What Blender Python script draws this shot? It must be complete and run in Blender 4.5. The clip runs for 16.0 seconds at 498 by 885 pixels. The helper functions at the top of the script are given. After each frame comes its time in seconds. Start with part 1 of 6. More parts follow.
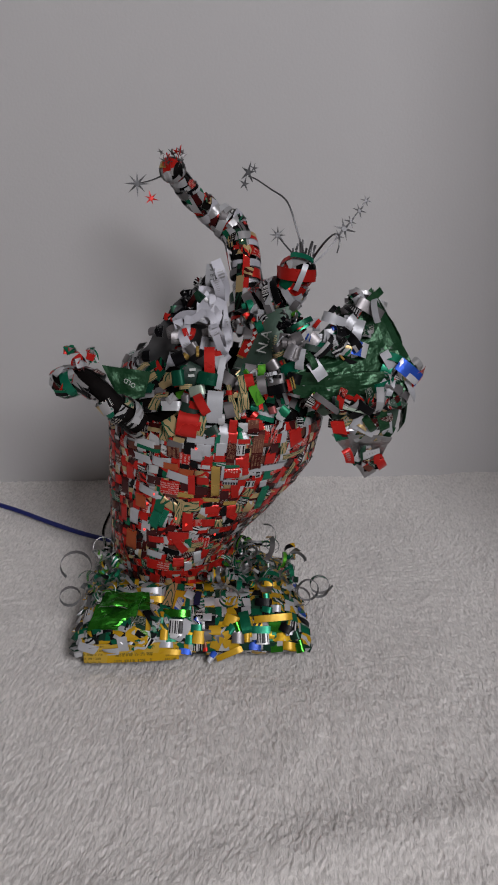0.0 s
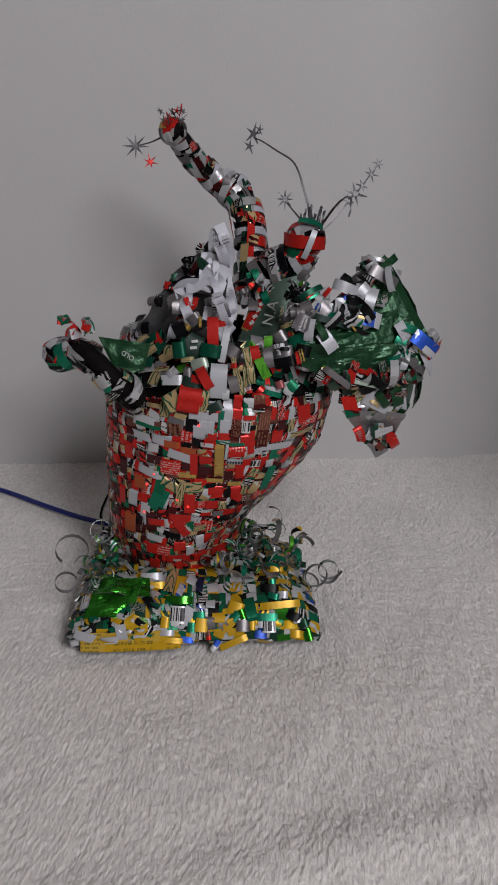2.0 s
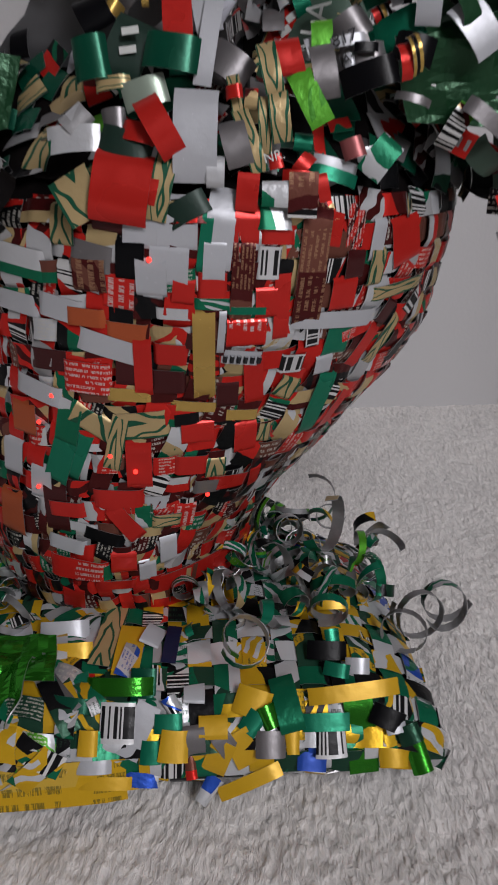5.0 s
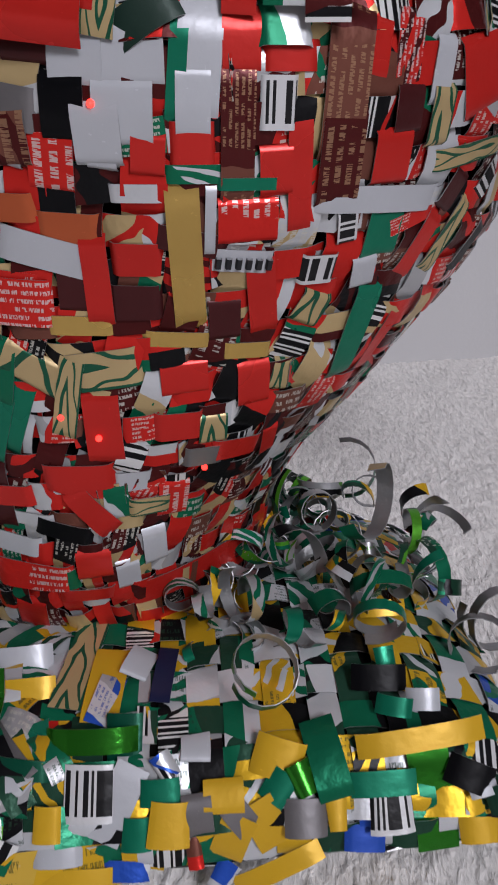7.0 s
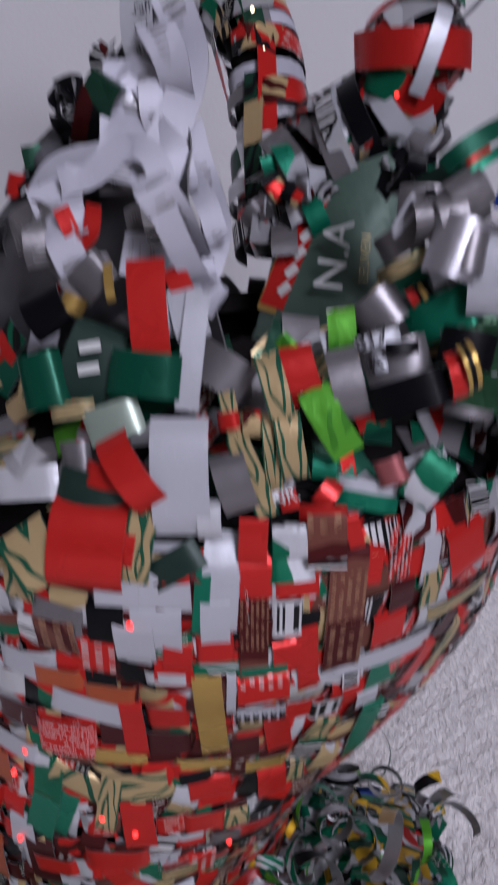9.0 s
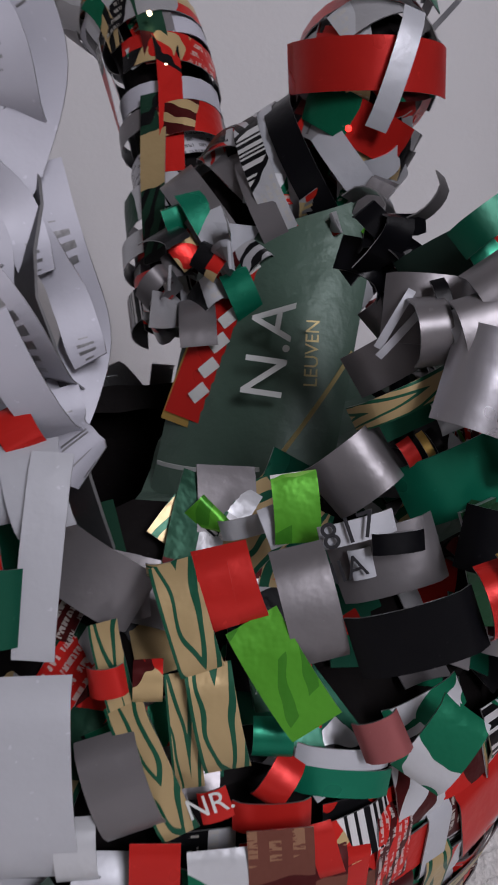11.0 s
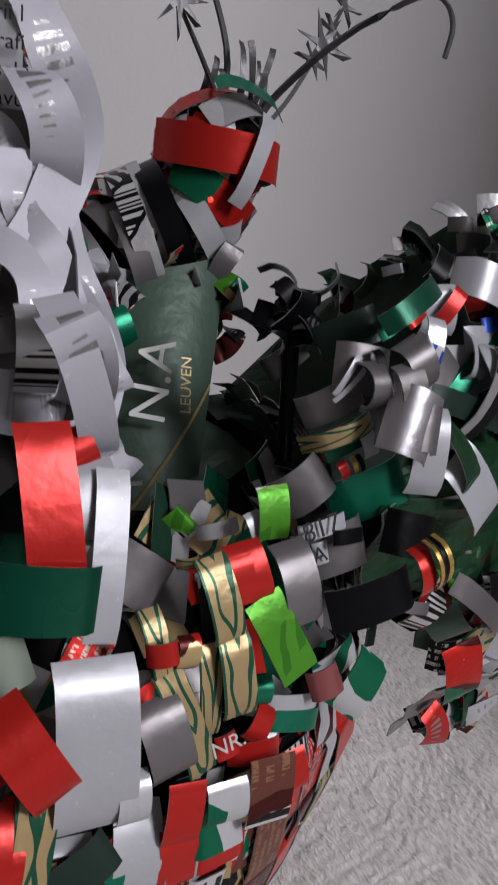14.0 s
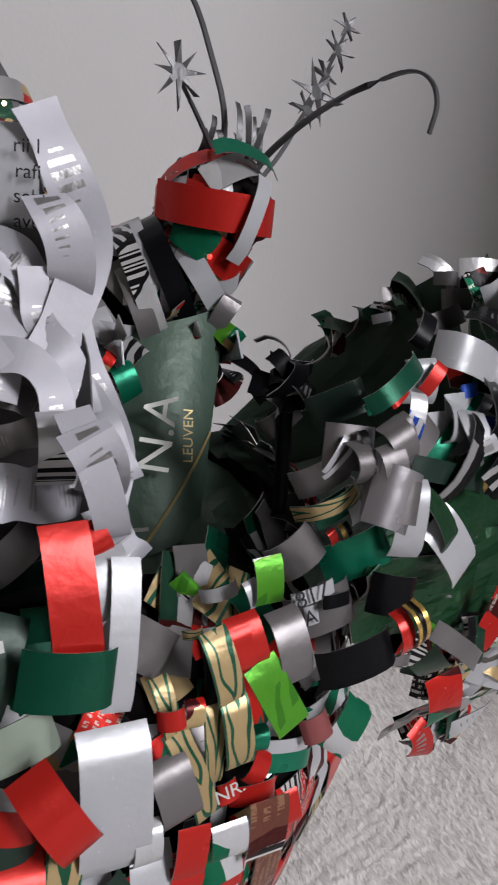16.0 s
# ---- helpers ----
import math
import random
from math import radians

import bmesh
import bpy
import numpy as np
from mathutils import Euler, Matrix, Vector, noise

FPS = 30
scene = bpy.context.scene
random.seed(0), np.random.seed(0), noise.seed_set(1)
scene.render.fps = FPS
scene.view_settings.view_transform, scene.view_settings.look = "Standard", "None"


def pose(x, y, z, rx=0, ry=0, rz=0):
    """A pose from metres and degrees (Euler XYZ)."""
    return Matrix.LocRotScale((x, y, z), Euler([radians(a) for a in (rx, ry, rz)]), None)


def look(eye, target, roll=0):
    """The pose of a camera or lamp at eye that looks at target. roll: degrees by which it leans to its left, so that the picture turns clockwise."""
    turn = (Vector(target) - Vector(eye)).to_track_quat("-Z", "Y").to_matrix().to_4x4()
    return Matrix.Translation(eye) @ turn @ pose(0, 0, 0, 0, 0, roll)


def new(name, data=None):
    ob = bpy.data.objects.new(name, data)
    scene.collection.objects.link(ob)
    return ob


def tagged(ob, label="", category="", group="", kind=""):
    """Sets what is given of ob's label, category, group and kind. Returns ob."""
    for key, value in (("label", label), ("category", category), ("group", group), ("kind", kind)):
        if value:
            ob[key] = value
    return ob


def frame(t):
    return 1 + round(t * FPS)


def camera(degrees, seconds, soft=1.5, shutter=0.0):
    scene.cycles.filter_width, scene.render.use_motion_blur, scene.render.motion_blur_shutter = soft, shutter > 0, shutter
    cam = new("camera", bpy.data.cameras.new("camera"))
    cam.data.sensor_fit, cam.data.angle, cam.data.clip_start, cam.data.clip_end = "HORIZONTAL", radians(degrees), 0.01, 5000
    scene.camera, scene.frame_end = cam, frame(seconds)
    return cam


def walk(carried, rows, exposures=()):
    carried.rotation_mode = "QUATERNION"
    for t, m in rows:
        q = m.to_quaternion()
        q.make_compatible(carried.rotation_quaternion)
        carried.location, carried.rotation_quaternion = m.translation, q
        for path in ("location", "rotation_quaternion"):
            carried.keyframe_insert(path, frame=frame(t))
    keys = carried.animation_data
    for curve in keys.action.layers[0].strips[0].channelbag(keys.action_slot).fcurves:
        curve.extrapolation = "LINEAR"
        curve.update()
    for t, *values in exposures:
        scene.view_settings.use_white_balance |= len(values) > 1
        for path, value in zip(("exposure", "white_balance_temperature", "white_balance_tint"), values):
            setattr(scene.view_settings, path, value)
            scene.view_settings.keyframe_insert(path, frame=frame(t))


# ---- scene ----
cam = camera(35.2, 16.0, soft=1.8, shutter=0.4)
PATH = [
    (0, (0.0968, 0.0263, 0.4771), (0.0134, 1.9063, -0.2001), 0.82),
    (0.5, (0.0935, 0.0272, 0.4753), (0.0128, 1.9031, -0.2136), 1.17),
    (1, (0.0916, 0.0325, 0.4680), (0.0028, 1.9070, -0.2238), 0.97),
    (1.5, (0.0900, 0.0418, 0.4579), (0.0056, 1.9127, -0.2438), 0.97),
    (2, (0.0900, 0.0638, 0.4530), (0.0076, 1.9328, -0.2540), 0.81),
    (2.5, (0.0837, 0.0948, 0.4463), (0.0099, 1.9604, -0.2707), 0.72),
    (3, (0.0771, 0.1801, 0.4234), (0.0061, 2.0478, -0.2885), 0.50),
    (3.5, (0.0674, 0.2725, 0.3557), (0.0150, 2.1429, -0.3505), 0.92),
    (4, (0.0553, 0.3352, 0.3171), (0.0117, 2.2068, -0.3866), 1.02),
    (4.2, (0.0573, 0.3618, 0.3027), (0.0132, 2.2334, -0.4009), 0.84),
    (6.3, (0.0642, 0.5071, 0.2233), (-0.0756, 2.3397, -0.5654), -2.83),
    (6.5, (0.0603, 0.5122, 0.2192), (-0.0500, 2.3518, -0.5577), -2.84),
    (7, (0.0603, 0.5329, 0.2163), (-0.0681, 2.3662, -0.5726), -3.34),
    (7.5, (0.0602, 0.5434, 0.2195), (-0.0948, 2.3739, -0.5713), -3.75),
    (8, (0.0662, 0.5439, 0.2356), (-0.1083, 2.3960, -0.4989), -4.63),
    (8.5, (0.0713, 0.5397, 0.2656), (-0.1200, 2.4207, -0.3866), -4.74),
    (9, (0.0716, 0.5439, 0.3316), (-0.1354, 2.4214, -0.3257), -4.60),
    (9.2, (0.0773, 0.5462, 0.3549), (-0.1380, 2.4335, -0.2711), -4.29),
    (11.3, (0.0631, 0.6376, 0.3364), (0.1892, 2.5403, -0.2666), -2.84),
    (11.5, (0.0578, 0.6350, 0.3360), (0.2871, 2.5284, -0.2661), -1.76),
    (12, (0.0467, 0.6374, 0.3266), (0.5029, 2.4880, -0.2794), 0.66),
    (12.5, (0.0237, 0.6250, 0.3333), (0.7197, 2.4111, -0.2371), 3.83),
    (13, (0.0080, 0.6155, 0.3429), (0.8560, 2.3407, -0.2089), 5.56),
    (13.5, (0.0002, 0.6150, 0.3427), (0.8988, 2.3203, -0.1906), 5.65),
    (14, (-0.0024, 0.6166, 0.3484), (0.9078, 2.3097, -0.2037), 5.81),
    (14.5, (-0.0075, 0.6052, 0.3704), (0.9190, 2.2814, -0.2056), 5.90),
    (15, (-0.0072, 0.6104, 0.3790), (0.9160, 2.2761, -0.2320), 5.88),
    (15.5, (-0.0035, 0.6062, 0.3757), (0.9164, 2.2744, -0.2333), 5.84),
    (16, (-0.0085, 0.6095, 0.3769), (0.8984, 2.2760, -0.2557), 5.59),
]
EXPOSURES = [(0, 0.0, 6500, 10), (4.2, 0.0, 6500, 10), (6.3, 0.4, 6300, 13), (7.0, 0.46, 6200, 13), (8.5, 0.52, 5850, 24), (9.2, 0.28, 5850, 21), (11.3, 0.22, 6300, 15), (13.0, 0.26, 6400, 13), (15.5, 0.14, 6450, 11), (16.0, 0.54, 6500, 10)]
walk(cam, [(t, look(eye, target, roll)) for t, eye, target, roll in PATH], EXPOSURES)

# ---- light ----
world = bpy.data.worlds.new("world")
scene.world = world
world.use_nodes = True
wn = world.node_tree.nodes
sky = wn.new("ShaderNodeTexSky")
sky.sky_type, sky.sun_disc = "NISHITA", False
sky.sun_elevation, sky.sun_rotation = radians(38), radians(150)
wn["Background"].inputs["Strength"].default_value = 0.08
world.node_tree.links.new(sky.outputs[0], wn["Background"].inputs["Color"])


def area(name, m, w, h, power, colour):
    lamp = bpy.data.lights.new(name, "AREA")
    lamp.shape, lamp.size, lamp.size_y, lamp.energy, lamp.color = "RECTANGLE", w, h, power, colour
    ob = new(name, lamp)
    ob.matrix_world = m
    return ob


# daylight of the window, in its opening behind the camera
area("window_light", look((1.22, -1.46, 1.75), (0.1, 0.9, 0.1)), 0.7, 1.2, 54.0, (0.987, 0.967, 1.0))


# ---- materials ----
class Net:
    """A small builder of shader nodes."""

    def __init__(self, name):
        self.mat = bpy.data.materials.new(name)
        self.mat.use_nodes = True
        self.tree = self.mat.node_tree
        self.bsdf = self.tree.nodes["Principled BSDF"]

    def put(self, socket, value):
        if isinstance(value, bpy.types.NodeSocket):
            self.tree.links.new(value, socket)
        elif isinstance(value, tuple) and len(value) == 3 and socket.type == "RGBA":
            socket.default_value = (*value, 1)
        else:
            socket.default_value = value

    def math(self, op, a, b=0.0, c=0.0):
        n = self.tree.nodes.new("ShaderNodeMath")
        n.operation = op
        for s, v in zip(n.inputs, (a, b, c)):
            self.put(s, v)
        return n.outputs[0]

    def mix(self, f, a, b):
        n = self.tree.nodes.new("ShaderNodeMix")
        n.data_type = "RGBA"
        self.put(n.inputs[0], f), self.put(n.inputs[6], a), self.put(n.inputs[7], b)
        return n.outputs[2]

    def noise(self, vec, scale, detail=2.0, rough=0.5, distort=0.0):
        n = self.tree.nodes.new("ShaderNodeTexNoise")
        if vec is not None:
            self.put(n.inputs["Vector"], vec)
        n.inputs["Scale"].default_value, n.inputs["Detail"].default_value = scale, detail
        n.inputs["Roughness"].default_value, n.inputs["Distortion"].default_value = rough, distort
        return n.outputs[0]

    def white(self, x, y, z=0.0):
        n = self.tree.nodes.new("ShaderNodeTexWhiteNoise")
        n.noise_dimensions = "3D"
        self.put(n.inputs["Vector"], self.vec(x, y, z))
        return n.outputs["Value"]

    def vec(self, x, y, z=0.0):
        n = self.tree.nodes.new("ShaderNodeCombineXYZ")
        for s, v in zip(n.inputs, (x, y, z)):
            self.put(s, v)
        return n.outputs[0]

    def ramp(self, f, stops, mode="CONSTANT"):
        n = self.tree.nodes.new("ShaderNodeValToRGB")
        n.color_ramp.interpolation = mode
        e = n.color_ramp.elements
        while len(e) < len(stops):
            e.new(0.5)
        for el, (p, c) in zip(e, stops):
            el.position, el.color = p, (*c, 1)
        self.put(n.inputs[0], f)
        return n.outputs[0]

    def uv(self):
        n = self.tree.nodes.new("ShaderNodeUVMap")
        s = self.tree.nodes.new("ShaderNodeSeparateXYZ")
        self.put(s.inputs[0], n.outputs[0])
        return n.outputs[0], s.outputs[0], s.outputs[1]

    def place(self):
        return self.tree.nodes.new("ShaderNodeTexCoord").outputs["Object"]

    def bump(self, height, strength, distance):
        n = self.tree.nodes.new("ShaderNodeBump")
        n.inputs["Strength"].default_value, n.inputs["Distance"].default_value = strength, distance
        self.put(n.inputs["Height"], height)
        self.put(self.bsdf.inputs["Normal"], n.outputs[0])

    def surface(self, **values):
        for k, v in values.items():
            self.put(self.bsdf.inputs[k.replace("_", " ").title().replace("Ior", "IOR")], v)
        return self.mat


RED, MAROON, WHITE, BEIGE = (0.50, 0.019, 0.014), (0.06, 0.008, 0.008), (0.50, 0.51, 0.53), (0.46, 0.34, 0.17)
GREEN, BLACK, YELLOW, BLUE = (0.006, 0.12, 0.06), (0.007, 0.007, 0.008), (0.55, 0.33, 0.015), (0.02, 0.07, 0.38)
GREY, DARKGREEN, LIME, GOLD = (0.36, 0.36, 0.37), (0.014, 0.05, 0.03), (0.075, 0.28, 0.022), (0.45, 0.30, 0.10)
BROWN = (0.14, 0.05, 0.035)


def weighted(*pairs):
    total, at, stops = sum(w for _, w in pairs), 0.0, []
    for c, w in pairs:
        stops.append((at / total, c))
        at += w
    return stops


def printed(name, ground, second, seg, metal=0.4, text=0.22, ink=(0.55, 0.53, 0.48)):
    """Printed can metal. u runs along a strip in metres, v across it, its whole part telling strips apart."""
    n = Net(name)
    uv, u, v = n.uv()
    row = n.math("FLOOR", v)
    across = n.math("FRACT", v)
    bent = n.math("ADD", u, n.math("MULTIPLY", n.math("SUBTRACT", n.noise(n.vec(u, n.math("MULTIPLY", v, 0.011), 0.0), 60.0), 0.5), 0.006))
    slant = n.math("MULTIPLY", n.math("SUBTRACT", n.white(row, 3.3), 0.5), 0.012)
    pos = n.math("DIVIDE", n.math("ADD", bent, n.math("MULTIPLY", across, slant)), seg)
    cell = n.math("FLOOR", pos)
    inside = n.math("FRACT", pos)
    base = n.ramp(n.white(cell, row), ground)
    other = n.ramp(n.white(cell, row, 7.0), second)
    # a stripe or a curved field of a second ink
    kind = n.white(cell, row, 2.0)
    lay = n.math("MULTIPLY", n.math("SUBTRACT", n.white(cell, row, 5.0), 0.5), 4.0)
    wave = n.math("FRACT", n.math("ADD", n.math("ADD", n.math("MULTIPLY", u, 75.0), n.math("MULTIPLY", across, lay)), n.math("MULTIPLY", n.noise(n.vec(u, n.math("MULTIPLY", v, 0.011), 0.0), 110.0, 1.0), 1.1)))
    field = n.math("MULTIPLY", n.math("GREATER_THAN", kind, 0.62), n.math("GREATER_THAN", wave, 0.60))
    band = n.math("MULTIPLY", n.math("LESS_THAN", kind, 0.22), n.math("GREATER_THAN", across, n.math("ADD", 0.45, kind)))
    col = n.mix(n.math("MAXIMUM", field, band), base, other)
    # rows of small print
    count = n.math("ADD", 3.0, n.math("FLOOR", n.math("MULTIPLY", n.white(cell, row, 17.0), 3.99)))
    line = n.math("MULTIPLY", across, count)
    shift = n.math("ADD", n.math("MULTIPLY", n.math("FLOOR", line), 0.3717), n.math("MULTIPLY", row, 0.0911))
    letters = n.math("GREATER_THAN", n.noise(n.vec(u, n.math("ADD", shift, n.math("MULTIPLY", line, 0.0005)), 0.0), 2300.0, 1.0), 0.46)
    words = n.math("GREATER_THAN", n.noise(n.vec(u, shift, 0.3), 520.0, 0.0), 0.40)
    lines = n.math("MULTIPLY", n.math("GREATER_THAN", n.math("FRACT", line), 0.48), n.math("MULTIPLY", letters, words))
    inner = n.math("MULTIPLY", n.math("GREATER_THAN", inside, 0.15), n.math("LESS_THAN", inside, 0.9))
    has = n.math("MULTIPLY", n.math("LESS_THAN", n.white(cell, row, 11.0), text), inner)
    col = n.mix(n.math("MULTIPLY", n.math("MULTIPLY", lines, has), 0.7), col, ink)
    # a bar code now and then
    code = n.math("MULTIPLY", n.math("GREATER_THAN", n.white(cell, row, 13.0), 0.955), inner)
    bars = n.math("GREATER_THAN", n.white(n.math("FLOOR", n.math("MULTIPLY", u, 1500.0)), 1.0), 0.5)
    col = n.mix(code, col, n.mix(bars, (0.62, 0.62, 0.62), BLACK))
    scuff = n.noise(n.place(), 420.0, 4.0, 0.65)
    col = n.mix(n.math("MULTIPLY", n.math("GREATER_THAN", scuff, 0.74), 0.4), col, (0.5, 0.5, 0.5))
    dent = n.noise(n.place(), 150.0, 3.0, 0.55)
    n.bump(dent, 0.16, 0.003)
    rough = n.math("ADD", 0.2, n.math("MULTIPLY", n.noise(n.place(), 90.0), 0.28))
    return n.surface(base_color=col, metallic=metal, roughness=rough, specular_ior_level=0.15)


def plain(name, colour, metal, rough, dent=0.25, vary=0.25, shine=0.3):
    n = Net(name)
    big = n.noise(n.place(), 35.0, 3.0)
    fine = n.noise(n.place(), 700.0, 2.0)
    col = n.mix(n.math("MULTIPLY", big, vary), colour, tuple(c * 0.45 for c in colour))
    col = n.mix(n.math("MULTIPLY", n.math("GREATER_THAN", fine, 0.73), 0.2), col, tuple(min(1, c * 1.6 + 0.03) for c in colour))
    n.bump(n.noise(n.place(), 110.0, 4.0), dent, 0.004)
    r = n.math("ADD", rough - 0.08, n.math("MULTIPLY", big, 0.2))
    return n.surface(base_color=col, metallic=metal, roughness=r, specular_ior_level=shine)


PRINT_RED = printed("red_can_print", weighted((RED, 35), (MAROON, 20), (WHITE, 10), (BEIGE, 11), (BROWN, 10), (GREEN, 5), (BLACK, 11), (GREY, 3)),
                    weighted((RED, 4), (WHITE, 2), (MAROON, 3), (BEIGE, 2), (GREEN, 2), (BLACK, 2)), 0.015)
PRINT_MIX = printed("mixed_can_print", weighted((WHITE, 15), (GREY, 16), (RED, 15), (GREEN, 13), (BEIGE, 7), (BLACK, 21), (MAROON, 10), (DARKGREEN, 9), (LIME, 2)),
                    weighted((GREEN, 3), (BEIGE, 2), (RED, 2), (WHITE, 2), (BLACK, 2)), 0.02, 0.4, 0.12)
PRINT_YELLOW = printed("yellow_can_print", weighted((YELLOW, 26), (GREEN, 18), (WHITE, 13), (DARKGREEN, 18), (GREY, 8), (BLACK, 14), (BLUE, 3), (RED, 1)),
                       weighted((WHITE, 3), (YELLOW, 3), (GREEN, 2), (BLACK, 1)), 0.014, 0.35, 0.12, (0.02, 0.05, 0.03))
PRINT_GREEN = printed("green_can_print", weighted((GREEN, 34), (DARKGREEN, 20), (GREY, 22), (LIME, 8), (BLACK, 9), (BEIGE, 6)),
                      weighted((WHITE, 1), (GREEN, 2), (LIME, 1), (GREY, 2)), 0.03, 0.5, 0.10)
PRINT_DARK = printed("dark_can_print", weighted((BLACK, 28), (GREY, 20), (WHITE, 13), (DARKGREEN, 18), (MAROON, 11), (RED, 6), (BEIGE, 4)),
                     weighted((GREY, 3), (BLACK, 2), (RED, 1), (GREEN, 1)), 0.02, 0.5, 0.12)
PRINT_HORN = printed("silver_red_can_print", weighted((WHITE, 15), (GREY, 22), (RED, 16), (MAROON, 15), (BLACK, 20), (BEIGE, 6), (GREEN, 5)),
                     weighted((GREY, 3), (RED, 2), (WHITE, 1)), 0.018, 0.5, 0.08)
BARE = plain("bare_aluminium", (0.33, 0.33, 0.335), 0.8, 0.38)
SILVER = plain("grey_white_lacquer", (0.43, 0.43, 0.48), 0.1, 0.48, 0.08, 0.25)
SHEET_GREEN = plain("green_can_sheet", (0.012, 0.055, 0.022), 0.4, 0.28, 0.35)
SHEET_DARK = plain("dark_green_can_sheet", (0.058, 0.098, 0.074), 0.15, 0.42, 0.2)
# near-black that paints the shade seen in gaps between strips
SHADOW = plain("gap_shade", (0.004, 0.003, 0.003), 0.0, 0.7, shine=0.08)
WIRE = plain("dull_steel", (0.10, 0.10, 0.105), 0.7, 0.42)
CABLE = plain("blue_plastic", (0.012, 0.02, 0.16), 0.0, 0.35, 0.05)


def wall_paint():
    n = Net("matt_wall_paint")
    big = n.noise(n.place(), 1.3, 4.0)
    col = n.mix(big, (0.45, 0.443, 0.447), (0.50, 0.492, 0.495))
    spot = n.noise(n.place(), 38.0, 2.0, 0.4)
    col = n.mix(n.math("MULTIPLY", n.math("GREATER_THAN", spot, 0.80), 0.5), col, (0.3, 0.28, 0.27))
    n.bump(n.noise(n.place(), 260.0, 3.0), 0.12, 0.002)
    return n.surface(base_color=col, roughness=0.75)


def plush(name, a, b):
    n = Net(name)
    big = n.noise(n.place(), 7.0, 4.0)
    stretch = n.tree.nodes.new("ShaderNodeMapping")
    n.put(stretch.inputs["Vector"], n.place())
    stretch.inputs["Scale"].default_value = (1.0, 0.32, 1.0)
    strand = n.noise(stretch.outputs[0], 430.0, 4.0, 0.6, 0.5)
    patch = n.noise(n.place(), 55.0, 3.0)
    # shade between strands put into the colour, where the bump dips
    hollow_shade = n.math("MINIMUM", n.math("MAXIMUM", n.math("MULTIPLY", n.math("SUBTRACT", 0.60, strand), 3.2), 0.0), 1.0)
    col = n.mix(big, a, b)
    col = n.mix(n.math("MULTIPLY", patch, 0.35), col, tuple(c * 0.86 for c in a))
    col = n.mix(n.math("MULTIPLY", hollow_shade, 0.75), col, tuple(c * 0.58 for c in a))
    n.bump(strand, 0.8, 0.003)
    return n.surface(base_color=col, roughness=0.9, sheen_weight=0.3, sheen_roughness=0.5, specular_ior_level=0.15)


WALL = wall_paint()
# dark colour for unseen walls, chosen to dim what the metal reflects
WALL_DIM = plain("dim_unseen_wall", (0.26, 0.24, 0.22), 0.0, 0.8, 0.05)
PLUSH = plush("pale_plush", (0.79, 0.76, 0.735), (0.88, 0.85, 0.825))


# ---- mesh helpers ----
def mesh_of(name, verts, faces, mats, uvs=None, slots=None, smooth=True):
    me = bpy.data.meshes.new(name)
    me.from_pydata([tuple(v) for v in verts], [], faces)
    for m in mats:
        me.materials.append(m)
    if uvs is not None:
        layer = me.uv_layers.new(name="UVMap")
        layer.data.foreach_set("uv", np.asarray(uvs, dtype=np.float32).ravel())
    if slots is not None:
        me.polygons.foreach_set("material_index", slots)
    me.polygons.foreach_set("use_smooth", [smooth] * len(me.polygons))
    me.update()
    if smooth:
        me.set_sharp_from_angle(angle=radians(48))
    return me


def under(ob, parent):
    ob.parent = parent
    if parent.type == "EMPTY":
        ob.matrix_parent_inverse = Matrix.Translation(-parent.location)
    return ob


def part(name, me, parent, label=""):
    return tagged(under(new(name, me), parent), label)


